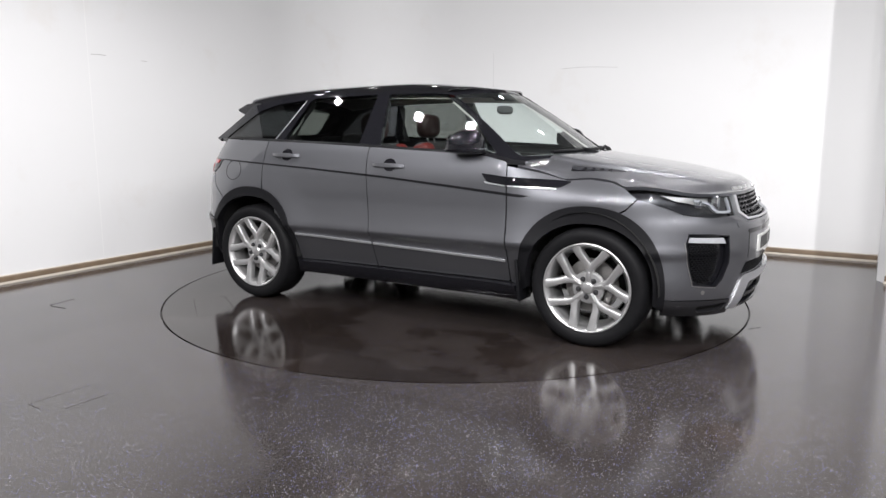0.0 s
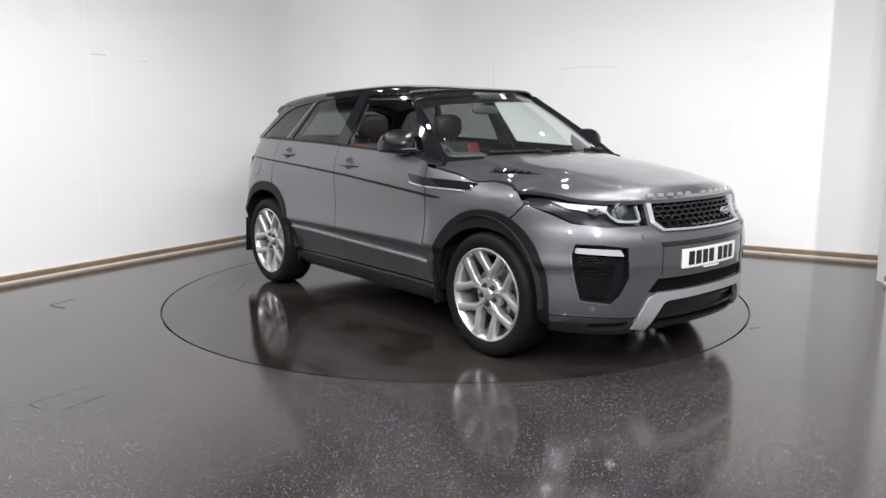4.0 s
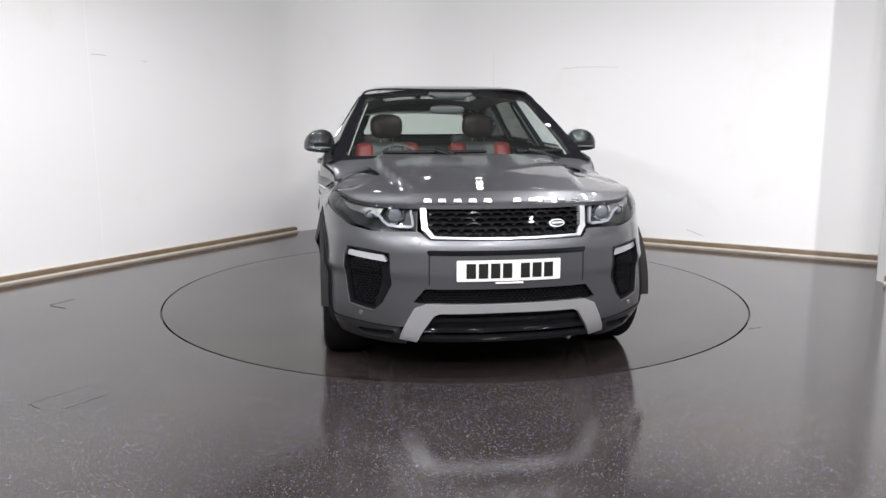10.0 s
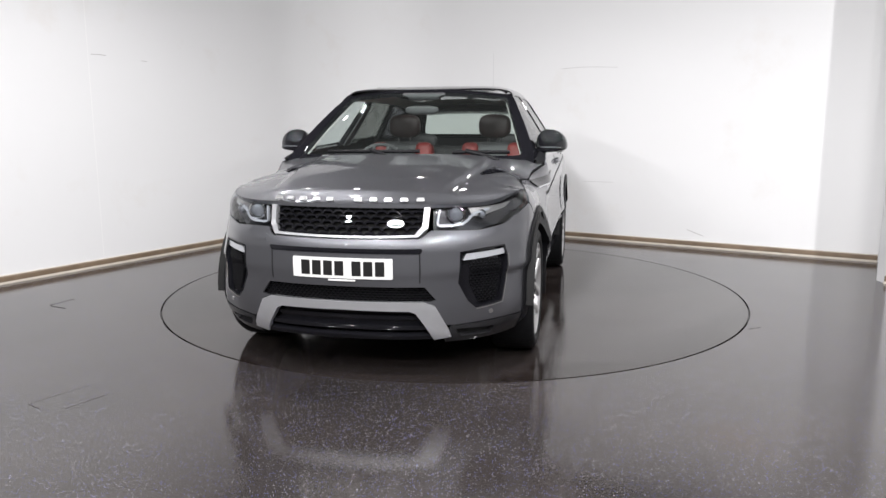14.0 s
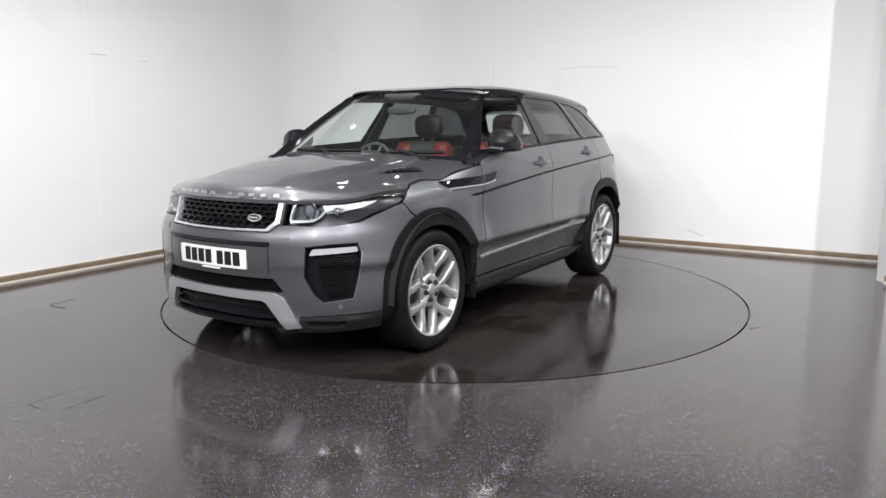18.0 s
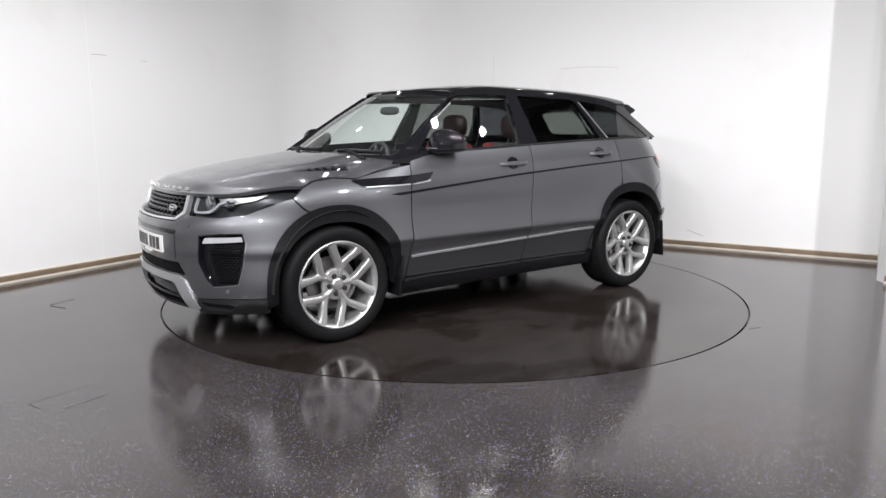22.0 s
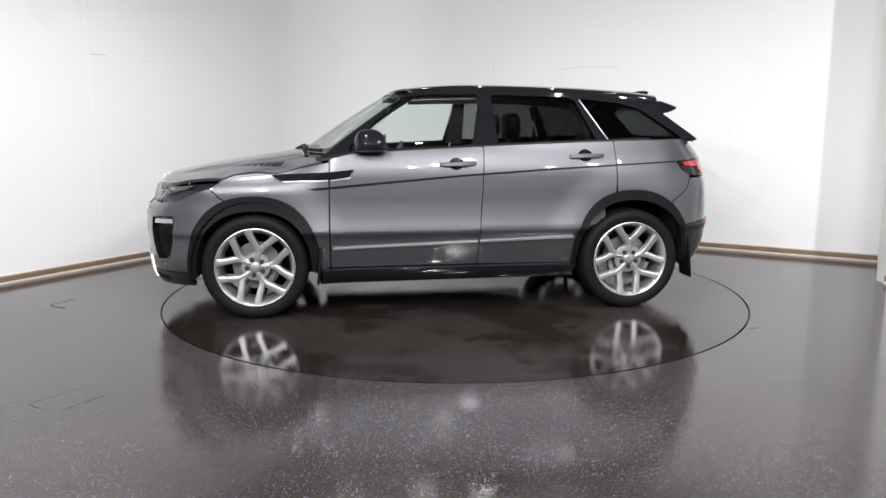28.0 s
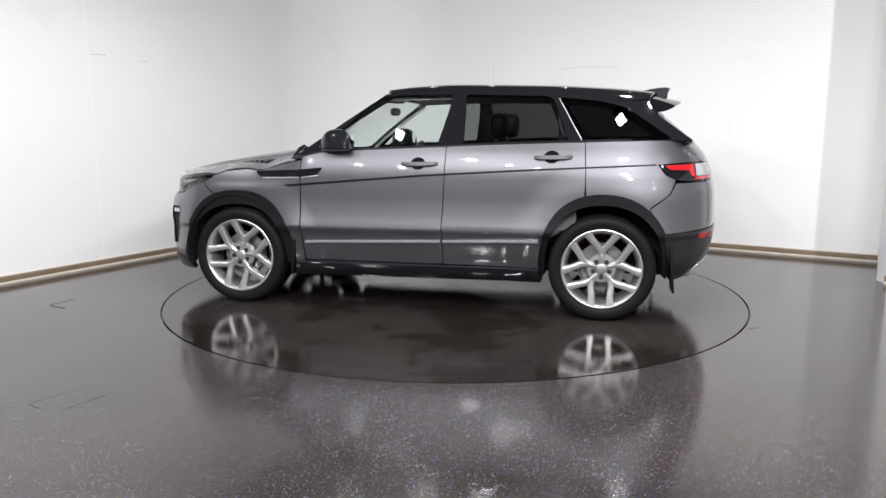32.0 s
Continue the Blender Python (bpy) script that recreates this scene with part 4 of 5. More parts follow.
def wheel_mesh_parts(cx, side, spin):
    """A wheel at (cx, side): tyre, rim, spokes, cap, brake disc."""
    w = new("wheel")
    w.parent = CAR
    w.matrix_basis = pose(cx, side * (0.916 if cx > 0 else 0.945), 0.362, 0, 0, 0 if side > 0 else 180)
    # profile in (y outward, r): tyre
    def lathe(name, prof, mat, n=72, label="", notch=()):
        verts, faces = [], []
        k = len(prof)
        for i in range(n):
            t = 2 * math.pi * i / n
            for j, (y, r) in enumerate(prof):
                if j in notch and i % 3 == 0:
                    r -= 0.004
                verts.append((r * math.cos(t), y, r * math.sin(t)))
        for i in range(n):
            for j in range(k - 1):
                faces.append((i * k + j, i * k + j + 1, ((i + 1) % n) * k + j + 1, ((i + 1) % n) * k + j))
        return sheet(name, verts, faces, mat, w, label)
    lathe("tyre", [(-0.235, 0.25), (-0.25, 0.30), (-0.245, 0.34), (-0.225, 0.360), (-0.12, 0.364), (-0.028, 0.360), (-0.006, 0.347), (0.003, 0.333), (0.006, 0.315), (0.003, 0.295), (-0.004, 0.280), (-0.010, 0.272), (-0.02, 0.268)], RUBBER, 150, notch=(3, 5))
    lathe("rim", [(-0.235, 0.26), (-0.20, 0.236), (-0.06, 0.234), (-0.02, 0.250), (-0.006, 0.258), (-0.001, 0.266), (-0.004, 0.272), (-0.016, 0.273)], ALLOY, label="silver alloy rim edge")
    lathe("barrel", [(-0.232, 0.255), (-0.20, 0.2335), (-0.06, 0.2315), (-0.03, 0.236)], BARREL)
    lathe("brake_disc", [(-0.10, 0.04), (-0.095, 0.07), (-0.115, 0.08), (-0.115, 0.165), (-0.135, 0.165)], STEEL)
    # ten arms in five pairs; neighbouring arms share a root at the hub
    side_of = knots((0.040, 0.026), (0.065, 0.042), (0.085, 0.056), (0.105, 0.0650), (0.125, 0.0675), (0.160, 0.0645), (0.200, 0.0610), (0.252, 0.0615))
    half = knots((0.040, 0.017), (0.080, 0.0215), (0.120, 0.0215), (0.190, 0.0225), (0.225, 0.0255), (0.252, 0.032))
    sunk = knots((0.040, 0.032), (0.100, 0.027), (0.180, 0.014), (0.268, 0.002))
    for k in range(5):
        a = radians(-90 + 72 * k + spin)
        rot = Matrix.Rotation(math.pi / 2 - a, 3, "Y")
        for m in (1, -1):
            verts, faces = [], []
            rs = np.linspace(0.040, 0.252, 17)
            for r in rs:
                o, hw, yo = float(side_of(r)), float(half(r)), -float(sunk(r))
                for dx, dy in ((-hw * 1.05, -0.045), (-hw, -0.010), (-hw * 0.86, -0.003), (-hw * 0.62, 0.0), (hw * 0.62, 0.0), (hw * 0.86, -0.003), (hw, -0.010), (hw * 1.05, -0.045)):
                    verts.append(tuple(rot @ Vector(((o + dx) * m, yo + dy, r))))
            for i in range(len(rs) - 1):
                for j in range(7):
                    faces.append((i * 8 + j, i * 8 + j + 1, (i + 1) * 8 + j + 1, (i + 1) * 8 + j))
            faces.append(tuple(range(8)))
            sheet("spoke", verts, faces, ALLOY, w)
    lathe("hub", [(-0.07, 0.100), (-0.046, 0.100), (-0.036, 0.092), (-0.033, 0.042), (-0.026, 0.036), (-0.022, 0.033), (-0.020, 0.026), (-0.019, 0.001)], ALLOY, 40)
    for k in range(5):
        a = radians(-90 + 72 * k + spin)
        bm = bmesh.new()
        bmesh.ops.create_cone(bm, cap_ends=True, segments=18, radius1=0.0165, radius2=0.0155, depth=0.008)
        r = bmesh.ops.create_cone(bm, cap_ends=True, segments=6, radius1=0.0115, radius2=0.0100, depth=0.020)
        bmesh.ops.translate(bm, verts=r["verts"], vec=(0, 0, 0.008))
        bmesh.ops.transform(bm, matrix=Matrix.Translation((0.057 * math.cos(a), -0.033, 0.057 * math.sin(a))) @ Matrix.Rotation(radians(-90), 4, "X"), verts=bm.verts)
        part("wheel_nut", bm, NUT, w, smooth=False)
        # raised rib between the nuts
        b = a + radians(36)
        bm = bmesh.new()
        box(bm, 0.040, 0.098, -0.007, 0.007, -0.036, -0.024, 0.004)
        bmesh.ops.transform(bm, matrix=Matrix.Rotation(-b, 4, "Y") @ Matrix(((1, 0, 0, 0), (0, 0, 1, 0), (0, 1, 0, 0), (0, 0, 0, 1))), verts=bm.verts)
        bmesh.ops.recalc_face_normals(bm, faces=bm.faces)
        part("hub_rib", bm, ALLOY, w)
    # brake caliper behind the spokes
    bm = bmesh.new()
    t0 = radians(200 if cx > 0 else -20)
    for i in range(7):
        t = t0 + radians(-27 + 9 * i)
        box(bm, 0.120 * math.cos(t) - 0.02, 0.120 * math.cos(t) + 0.02, -0.155, -0.085, 0.155 * math.sin(t) - 0.02, 0.155 * math.sin(t) + 0.02, 0.006)
    part("brake_caliper", bm, STEEL, w)
    return w


def under():
    """Dark floor pan, wheel housings and an inner shell added to block light at gaps."""
    ss = np.linspace(0.02, S3 - 0.02, 120)
    verts, faces = [], []
    for m in (1, -1):
        k0 = len(verts)
        for s in ss:
            for z in (0.34, 0.5, 0.7, 0.88, 1.0):
                p = low(np.array([s]), np.array([z]), np.array([-0.055]))[0]
                verts.append((p[0], p[1] * m, z))
        for i in range(len(ss) - 1):
            mx = verts[k0 + i * 5][0]
            for j in range(4):
                zt = (0.34, 0.5, 0.7, 0.88, 1.0)[j]
                if (mx > 0.85 and zt > 0.6) or min(abs(mx - WB), abs(mx + WB)) < 0.48 and zt < 0.8:
                    continue
                faces.append((k0 + i * 5 + j, k0 + i * 5 + j + 1, k0 + (i + 1) * 5 + j + 1, k0 + (i + 1) * 5 + j))
    sheet("inner_shell", verts, faces, DARK, CAR)
    bm = bmesh.new()
    box(bm, -0.9, 0.9, -0.86, 0.86, 0.24, 0.34, 0.02)
    box(bm, 0.85, 1.85, -0.50, 0.50, 0.24, 0.9, 0.02)
    box(bm, -1.95, -0.85, -0.55, 0.55, 0.26, 0.9, 0.02)
    part("floor_pan", bm, DARK, CAR)
    for wx in (WB, -WB):
        for m in (1, -1):
            verts, faces = [], []
            n = 24
            for i in range(n + 1):
                t = math.pi * i / n
                for y in (0.93, 0.55):
                    verts.append((wx + 0.43 * math.cos(t), m * y, 0.36 + 0.46 * math.sin(t)))
            for i in range(n):
                faces.append((2 * i, 2 * i + 1, 2 * i + 3, 2 * i + 2))
            sheet("wheel_housing", verts, faces, DARK, CAR)


def ribbon(path, width):
    """Outline of a band along a path in the plane."""
    a, b = [], []
    for i, p in enumerate(path):
        q0, q1 = Vector(path[max(0, i - 1)]), Vector(path[min(len(path) - 1, i + 1)])
        d = (q1 - q0).normalized()
        n = Vector((-d.y, d.x)) * width / 2
        a.append((p[0] + n.x, p[1] + n.y))
        b.append((p[0] - n.x, p[1] - n.y))
    return a + b[::-1]


def wires(name, surf, lines, width, off, depth, mat, parent, label=""):
    """A mesh of flat bars on a surface, one for each short line."""
    verts, faces = [], []
    uv = []
    for p, q in lines:
        d = (Vector(q) - Vector(p)).normalized() * width / 2
        n = (-d.y, d.x)
        uv += [(p[0] + n[0], p[1] + n[1]), (q[0] + n[0], q[1] + n[1]), (q[0] - n[0], q[1] - n[1]), (p[0] - n[0], p[1] - n[1])]
    uv = np.array(uv)
    top = surf(uv[:, 0], uv[:, 1], np.full(len(uv), off))
    bot = surf(uv[:, 0], uv[:, 1], np.full(len(uv), off - depth))
    verts = list(top) + list(bot)
    n = len(uv)
    for k in range(0, n, 4):
        faces.append((k, k + 1, k + 2, k + 3))
        for a, b in ((0, 1), (1, 2), (2, 3), (3, 0)):
            faces.append((k + a, k + b, n + k + b, n + k + a))
    return sheet(name, verts, faces, mat, parent, label)


def honeycomb(poly, px, pz):
    """Edges of a honeycomb inside an outline."""
    xs, zs = [p[0] for p in poly], [p[1] for p in poly]
    lines = []
    row = 0
    z = min(zs)
    while z < max(zs) + pz:
        x = min(xs) + (px / 2 if row % 2 else 0)
        while x < max(xs) + px:
            c = [(x + px * k, z + pz * m) for k, m in ((-0.30, 0.5), (0.30, 0.5), (0.5, 0.0), (0.30, -0.5), (-0.30, -0.5), (-0.5, 0.0))]
            for a, b in ((0, 1), (1, 2), (0, 5)):
                lines.append((c[a], c[b]))
            x += px * 1.0
        z += pz
        row += 1
    mid = np.array([((a[0] + b[0]) / 2, (a[1] + b[1]) / 2) for a, b in lines])
    ok = inside(mid[:, 0], mid[:, 1], poly)
    return [l for l, k in zip(lines, ok) if k]


def tail_face(y, z, off=0.0):
    """Point on the tail by its y."""
    y, z = np.asarray(y, float), np.asarray(z, float)
    lr, yr, q = XR - TAIL(z), flank(np.full_like(z, -1.9), z), 2.6
    x = XR - lr * np.maximum(0.0, 1 - np.minimum(1, np.abs(y) / yr) ** q) ** (1 / q)
    return np.stack([x - np.asarray(off), y, z], -1)


def hatch(y, z, off=0.0):
    """Point on the tailgate's glass, above the waist."""
    y, z = np.asarray(y, float), np.asarray(z, float)
    x = -1.97 + 1.17 * (z - 1.21) + 0.10 * (np.abs(y) / 0.7) ** 2.5
    return np.stack([x - np.asarray(off), y, z + np.asarray(off) * 0.5], -1)


def rear():
    # tail lamps
    for m in (1, -1):
        z_end = at_tail(-2.03, 1.0)[0]
        base = [at_tail(-1.668, 1.064), at_tail(-1.80, 1.073), at_tail(-1.95, 1.078), (z_end + 0.06, 1.078), (z_end + 0.06, 0.946), at_tail(-1.93, 0.950), at_tail(-1.82, 0.958), at_tail(-1.74, 0.985)]
        base = [(m * a, z) for a, z in base]
        lamp = panel("tail_lamp", low, base, GLOSS_BLACK, CAR, off=0.004, thick=0.03, label="red and white tail lamp in black housing")
        red = [at_tail(-1.715, 1.055), at_tail(-1.90, 1.062), at_tail(-1.905, 1.040), at_tail(-1.92, 0.975), at_tail(-1.89, 0.99), at_tail(-1.875, 1.022), at_tail(-1.75, 1.028)]
        panel("red_lens", low, [(m * a, z) for a, z in red], RED_LENS, lamp, off=0.009, thick=0.006)
        white = [at_tail(-1.92, 1.062), (z_end, 1.064), (z_end, 0.985), at_tail(-1.93, 0.985)]
        panel("clear_lens", low, [(m * a, z) for a, z in white], WHITE_LENS, lamp, off=0.009, thick=0.006)
        foot = [at_tail(-1.925, 0.980), (z_end, 0.980), (z_end, 0.962), at_tail(-1.91, 0.962)]
        panel("red_lens", low, [(m * a, z) for a, z in foot], RED_LENS, lamp, off=0.009, thick=0.006)
        # bumper
        bump = [at_tail(-1.635, 0.778), at_tail(-1.755, 0.865), at_tail(-1.795, 0.940), at_tail(-1.93, 0.943), (S3, 0.943), (S3, 0.632), at_tail(-2.0, 0.628), at_tail(-1.86, 0.622), at_tail(-1.725, 0.612)] + arch(-WB, 0.41, 0.50, 150, 130)
        panel("rear_bumper", low, [(m * a, z) for a, z in bump], PAINT, CAR)
        val = [at_tail(-1.725, 0.606), at_tail(-1.86, 0.616), at_tail(-2.0, 0.622), (S3, 0.626), (S3, 0.40), at_tail(-1.97, 0.38), at_tail(-1.90, 0.30), at_tail(-1.775, 0.29), at_tail(-1.75, 0.45)]
        panel("rear_valance", low, [(m * a, z) for a, z in val], ANTHRACITE, CAR, off=0.012, thick=0.03, label="dark grey lower rear bumper")
        ref = [at_tail(-1.955, 0.603), (at_tail(-2.06, 0.6)[0], 0.598), (at_tail(-2.06, 0.57)[0], 0.566), at_tail(-1.95, 0.575)]
        panel("rear_reflector", low, [(m * a, z) for a, z in rounded(ref, 0.01)], RED_LENS, CAR, off=0.018, thick=0.01, label="small red reflector")
        skid = [at_tail(-1.90, 0.30), at_tail(-1.97, 0.38), (S3, 0.40), (S3, 0.375), at_tail(-1.985, 0.355), at_tail(-1.915, 0.28)]
        panel("rear_skid_trim", low, [(m * a, z) for a, z in skid], SATIN, CAR, off=0.016, thick=0.02, label="satin silver lower trim")
    panel("tailgate", tail_face, [(-0.60, 0.948), (0.60, 0.948), (0.62, 1.08), (0.60, 1.21), (-0.60, 1.21), (-0.62, 1.08)], PAINT, CAR, off=0.0, gap=0.05)
    out = [(-0.72, 1.205), (-0.60, 1.50), (0.60, 1.50), (0.72, 1.205)]
    glass = rounded([(-0.53, 1.235), (-0.45, 1.445), (0.45, 1.445), (0.53, 1.235)], 0.04)
    panel("tailgate_frame", hatch, out, GLOSS_BLACK, CAR, holes=[glass], gap=0.05)
    panel("rear_screen", hatch, glass, REAR_GLASS, CAR, off=-0.004, thick=0.004, gap=0.06, label="tinted rear screen")
    # roof spoiler
    verts, faces = [], []
    n = 25
    for j in range(n):
        b = -1 + 2 * j / (n - 1)
        y = 0.605 * b
        tz = 1.552 - 0.040 * abs(b) ** 2.6
        xt = -1.875 + 0.085 * abs(b) ** 2.5
        verts += [(-1.50, y * 1.02, tz - 0.004 - 0.01 * abs(b)), (-1.66, y, tz - 0.016), (xt + 0.02, y * 0.97, tz - 0.052), (xt, y * 0.965, tz - 0.063), (xt + 0.015, y * 0.96, tz - 0.076), (-1.72, y * 0.97, tz - 0.098), (-1.60, y * 0.99, tz - 0.115), (-1.50, y, tz - 0.09)]
    k = 8
    for j in range(n - 1):
        for i in range(k):
            faces.append((j * k + i, j * k + (i + 1) % k, (j + 1) * k + (i + 1) % k, (j + 1) * k + i))
    faces += [tuple(range(k)), tuple((n - 1) * k + i for i in reversed(range(k)))]
    sheet("spoiler", verts, faces, GLOSS_BLACK, CAR, "gloss black roof spoiler")
    # aerial fin
    verts, faces = [], []
    prof = [(-1.53, 1.572), (-1.60, 1.578), (-1.66, 1.590), (-1.72, 1.600), (-1.775, 1.602), (-1.80, 1.594), (-1.785, 1.560), (-1.78, 1.515), (-1.53, 1.550)]
    for x, z in prof:
        w = 0.028 - 0.022 * max(0, min(1, (z - 1.54) / 0.07))
        verts += [(x, -w, z), (x, w, z)]
    m = len(prof)
    faces = [(2 * i, 2 * i + 1, 2 * ((i + 1) % m) + 1, 2 * ((i + 1) % m)) for i in range(m)]
    faces += [tuple(2 * i for i in range(m)), tuple(2 * i + 1 for i in reversed(range(m)))]
    sheet("aerial_fin", verts, faces, GLOSS_BLACK, CAR, "black shark-fin aerial")
    # mud flaps
    for m in (1, -1):
        for x, z0, z1, t in ((-1.765, 0.215, 0.52, 0.013), (0.885, 0.235, 0.50, 0.015)):
            bm = bmesh.new()
            box(bm, x - t, x + t * 0.2, min(m * 0.76, m * 0.935), max(m * 0.76, m * 0.935), z0, z1, 0.005)
            for v in bm.verts:
                v.co.x += (z1 - v.co.z) * 0.10 * (1 if x < 0 else -1) * -1
            part("mud_flap", bm, PLASTIC, CAR, "black rubber mud flap")


def front_details():
    # grille mesh
    g = mirrored([(0.0, 0.914), at_y(0.40, 0.914), at_y(0.395, 0.815), at_y(0.368, 0.785), (0.0, 0.780)])
    wires("grille_mesh", low, honeycomb(g, 0.078, 0.0255), 0.0085, -0.008, 0.024, GLOSS_BLACK, CAR, "gloss black honeycomb grille")
    lg = mirrored([(0.0, 0.520), at_y(0.415, 0.520), at_y(0.47, 0.452), at_y(0.44, 0.42), (0.0, 0.42)])
    wires("lower_grille_mesh", low, honeycomb(lg, 0.030, 0.013), 0.004, -0.018, 0.015, PLASTIC, CAR, "black lower honeycomb grille")
    e = [at_y(0.262 + 0.042 * math.cos(t), 0.832 + 0.020 * math.sin(t)) for t in np.linspace(0, 2 * math.pi, 25)[:-1]]
    b = panel("badge", low, e, SATIN, CAR, off=0.008, thick=0.012, gap=0.02, label="small oval green and silver badge")
    e2 = [at_y(0.262 + 0.036 * math.cos(t), 0.832 + 0.0155 * math.sin(t)) for t in np.linspace(0, 2 * math.pi, 25)[:-1]]
    panel("badge_field", low, e2, BADGE_GREEN, b, off=0.0095, thick=0.002, gap=0.02)
    panel("badge_band", low, [at_y(0.262 - 0.028, 0.829), at_y(0.262 + 0.028, 0.829), at_y(0.262 + 0.028, 0.836), at_y(0.262 - 0.028, 0.836)], SATIN, b, off=0.0105, thick=0.002, gap=0.02)
    # black strip over the plate paints in its recess's shade, and the recess's edges
    shade_line = mirrored([(0.0, 0.714), at_y(0.40, 0.715), at_y(0.405, 0.705), at_y(0.395, 0.690), (0.0, 0.690)])
    panel("plate_ledge", low, shade_line, GLOSS_BLACK, CAR, off=0.003, thick=0.01, label="black shadow line above the number plate")
    for sg in (1, -1):
        panel("plate_recess_edge", low, [at_y(sg * 0.390, 0.688), at_y(sg * 0.396, 0.688), at_y(sg * 0.396, 0.545), at_y(sg * 0.390, 0.540)], ANTHRACITE, CAR, off=0.002, thick=0.004)
        wash = rounded([at_y(sg * 0.432, 0.766), at_y(sg * 0.432, 0.736), at_y(sg * 0.508, 0.734), at_y(sg * 0.508, 0.764)], 0.008)
        panel("washer_cover", low, wash, PAINT, CAR, off=0.004, thick=0.01, label="headlamp washer cover")
        sens = [(sg * 0.862 + 0.012 * math.cos(t), 0.372 + 0.012 * math.sin(t)) for t in np.linspace(0, 2 * math.pi, 17)[:-1]]
        panel("parking_sensor", low, sens, STEEL, CAR, off=0.003, thick=0.006)
        # daylight strip and lenses of the headlamp
        strip = ribbon([(sg * a, z) for a, z in ((0.618, 0.905), (0.600, 0.86), (0.592, 0.830), (0.605, 0.824), (0.68, 0.824), (0.735, 0.828), (0.775, 0.848), (0.800, 0.872), (0.84, 0.886), (0.91, 0.899))], 0.012)
        panel("daylight_strip", low, strip, WHITE_LENS, CAR, off=-0.014, thick=0.016, gap=0.02, label="white daytime running light strip")
        wing = [(sg * a, z) for a, z in ((0.79, 0.912), (0.90, 0.918), (1.02, 0.928), (1.12, 0.940), (1.03, 0.900), (0.94, 0.884), (0.86, 0.866), (0.81, 0.864))]
        panel("headlamp_reflector", low, wing, STEEL, CAR, off=-0.03, thick=0.012, gap=0.02)
        for (yy, xx, zz, r) in ((0.545, 1.985, 0.872, 0.043), (0.668, 1.915, 0.868, 0.022)):
            bm = bmesh.new()
            ring = []
            for q in range(28):
                t = 2 * math.pi * q / 28
                for rr, dx in ((r * 1.15, -0.03), (r * 1.15, 0.0), (r * 0.92, 0.004), (r * 0.88, -0.006)):
                    ring.append(bm.verts.new((xx + dx, sg * yy + rr * math.cos(t), zz + rr * math.sin(t))))
            for q in range(28):
                for w in range(3):
                    bm.faces.new((ring[q * 4 + w], ring[q * 4 + w + 1], ring[((q + 1) % 28) * 4 + w + 1], ring[((q + 1) % 28) * 4 + w]))
            bmesh.ops.recalc_face_normals(bm, faces=bm.faces)
            pr = part("projector", bm, CHROME, CAR, "chrome-ringed headlamp projector")
            bm = bmesh.new()
            ball(bm, (xx - 0.012, sg * yy, zz), (0.022, r * 0.88, r * 0.88))
            part("projector_lens", bm, LENS_GREY, pr)
        # fog lamp and slats
        fl = rounded([(sg * a, z) for a, z in ((0.700, 0.648), (0.722, 0.682), (0.962, 0.692), (0.966, 0.664))], 0.008)
        panel("fog_lamp", low, fl, WHITE_LENS, CAR, off=-0.008, thick=0.02, label="slim clear fog lamp")
        fr = [(0.683, 0.694), (0.82, 0.708), (0.963, 0.712), (0.980, 0.653), (0.960, 0.53), (0.928, 0.418), (0.774, 0.399), (0.725, 0.44), (0.672, 0.535)]
        c = (0.83, 0.56)
        inner = [(c[0] + (a - c[0]) * 0.945, c[1] + (z - c[1]) * 0.955) for a, z in fr]
        panel("fog_surround", low, [(sg * a, z) for a, z in fr], GLOSS_BLACK, CAR, off=0.002, thick=0.03, holes=[[(sg * a, z) for a, z in inner]], gap=0.025, label="gloss black fog lamp surround")
        edge = ribbon([(sg * a, z) for a, z in ((0.984, 0.66), (0.964, 0.53), (0.932, 0.414), (0.85, 0.401), (0.774, 0.394))], 0.004)
        panel("fog_trim", low, edge, STEEL, CAR, off=0.003, thick=0.004, gap=0.025, label="thin bright trim round the fog lamp")
        field = [(0.745, 0.640), (0.945, 0.648), (0.935, 0.56), (0.905, 0.432), (0.80, 0.425), (0.755, 0.52)]
        wires("fog_grille", low, honeycomb([(sg * a, z) for a, z in field], 0.024, 0.0125), 0.004, -0.018, 0.014, PLASTIC, CAR, "black mesh beside the fog lamp")
    # plate: plain bars for its characters
    for k, y in enumerate((-0.215, -0.155, -0.095, -0.035, 0.055, 0.115, 0.175)):
        bar = [at_y(y, 0.577), at_y(y + 0.047, 0.577), at_y(y + 0.047, 0.651), at_y(y, 0.651)]
        panel("character_bar", low, bar, INK, PLATE_OB, off=0.0085, thick=0.002, gap=0.03)
    bm = bmesh.new()
    box(bm, 2.182, 2.200, -0.07, 0.07, 0.548, 0.556, 0.001)
    part("plate_caption_bar", bm, PLATE, CAR, "tiny pale caption bar under the plate")


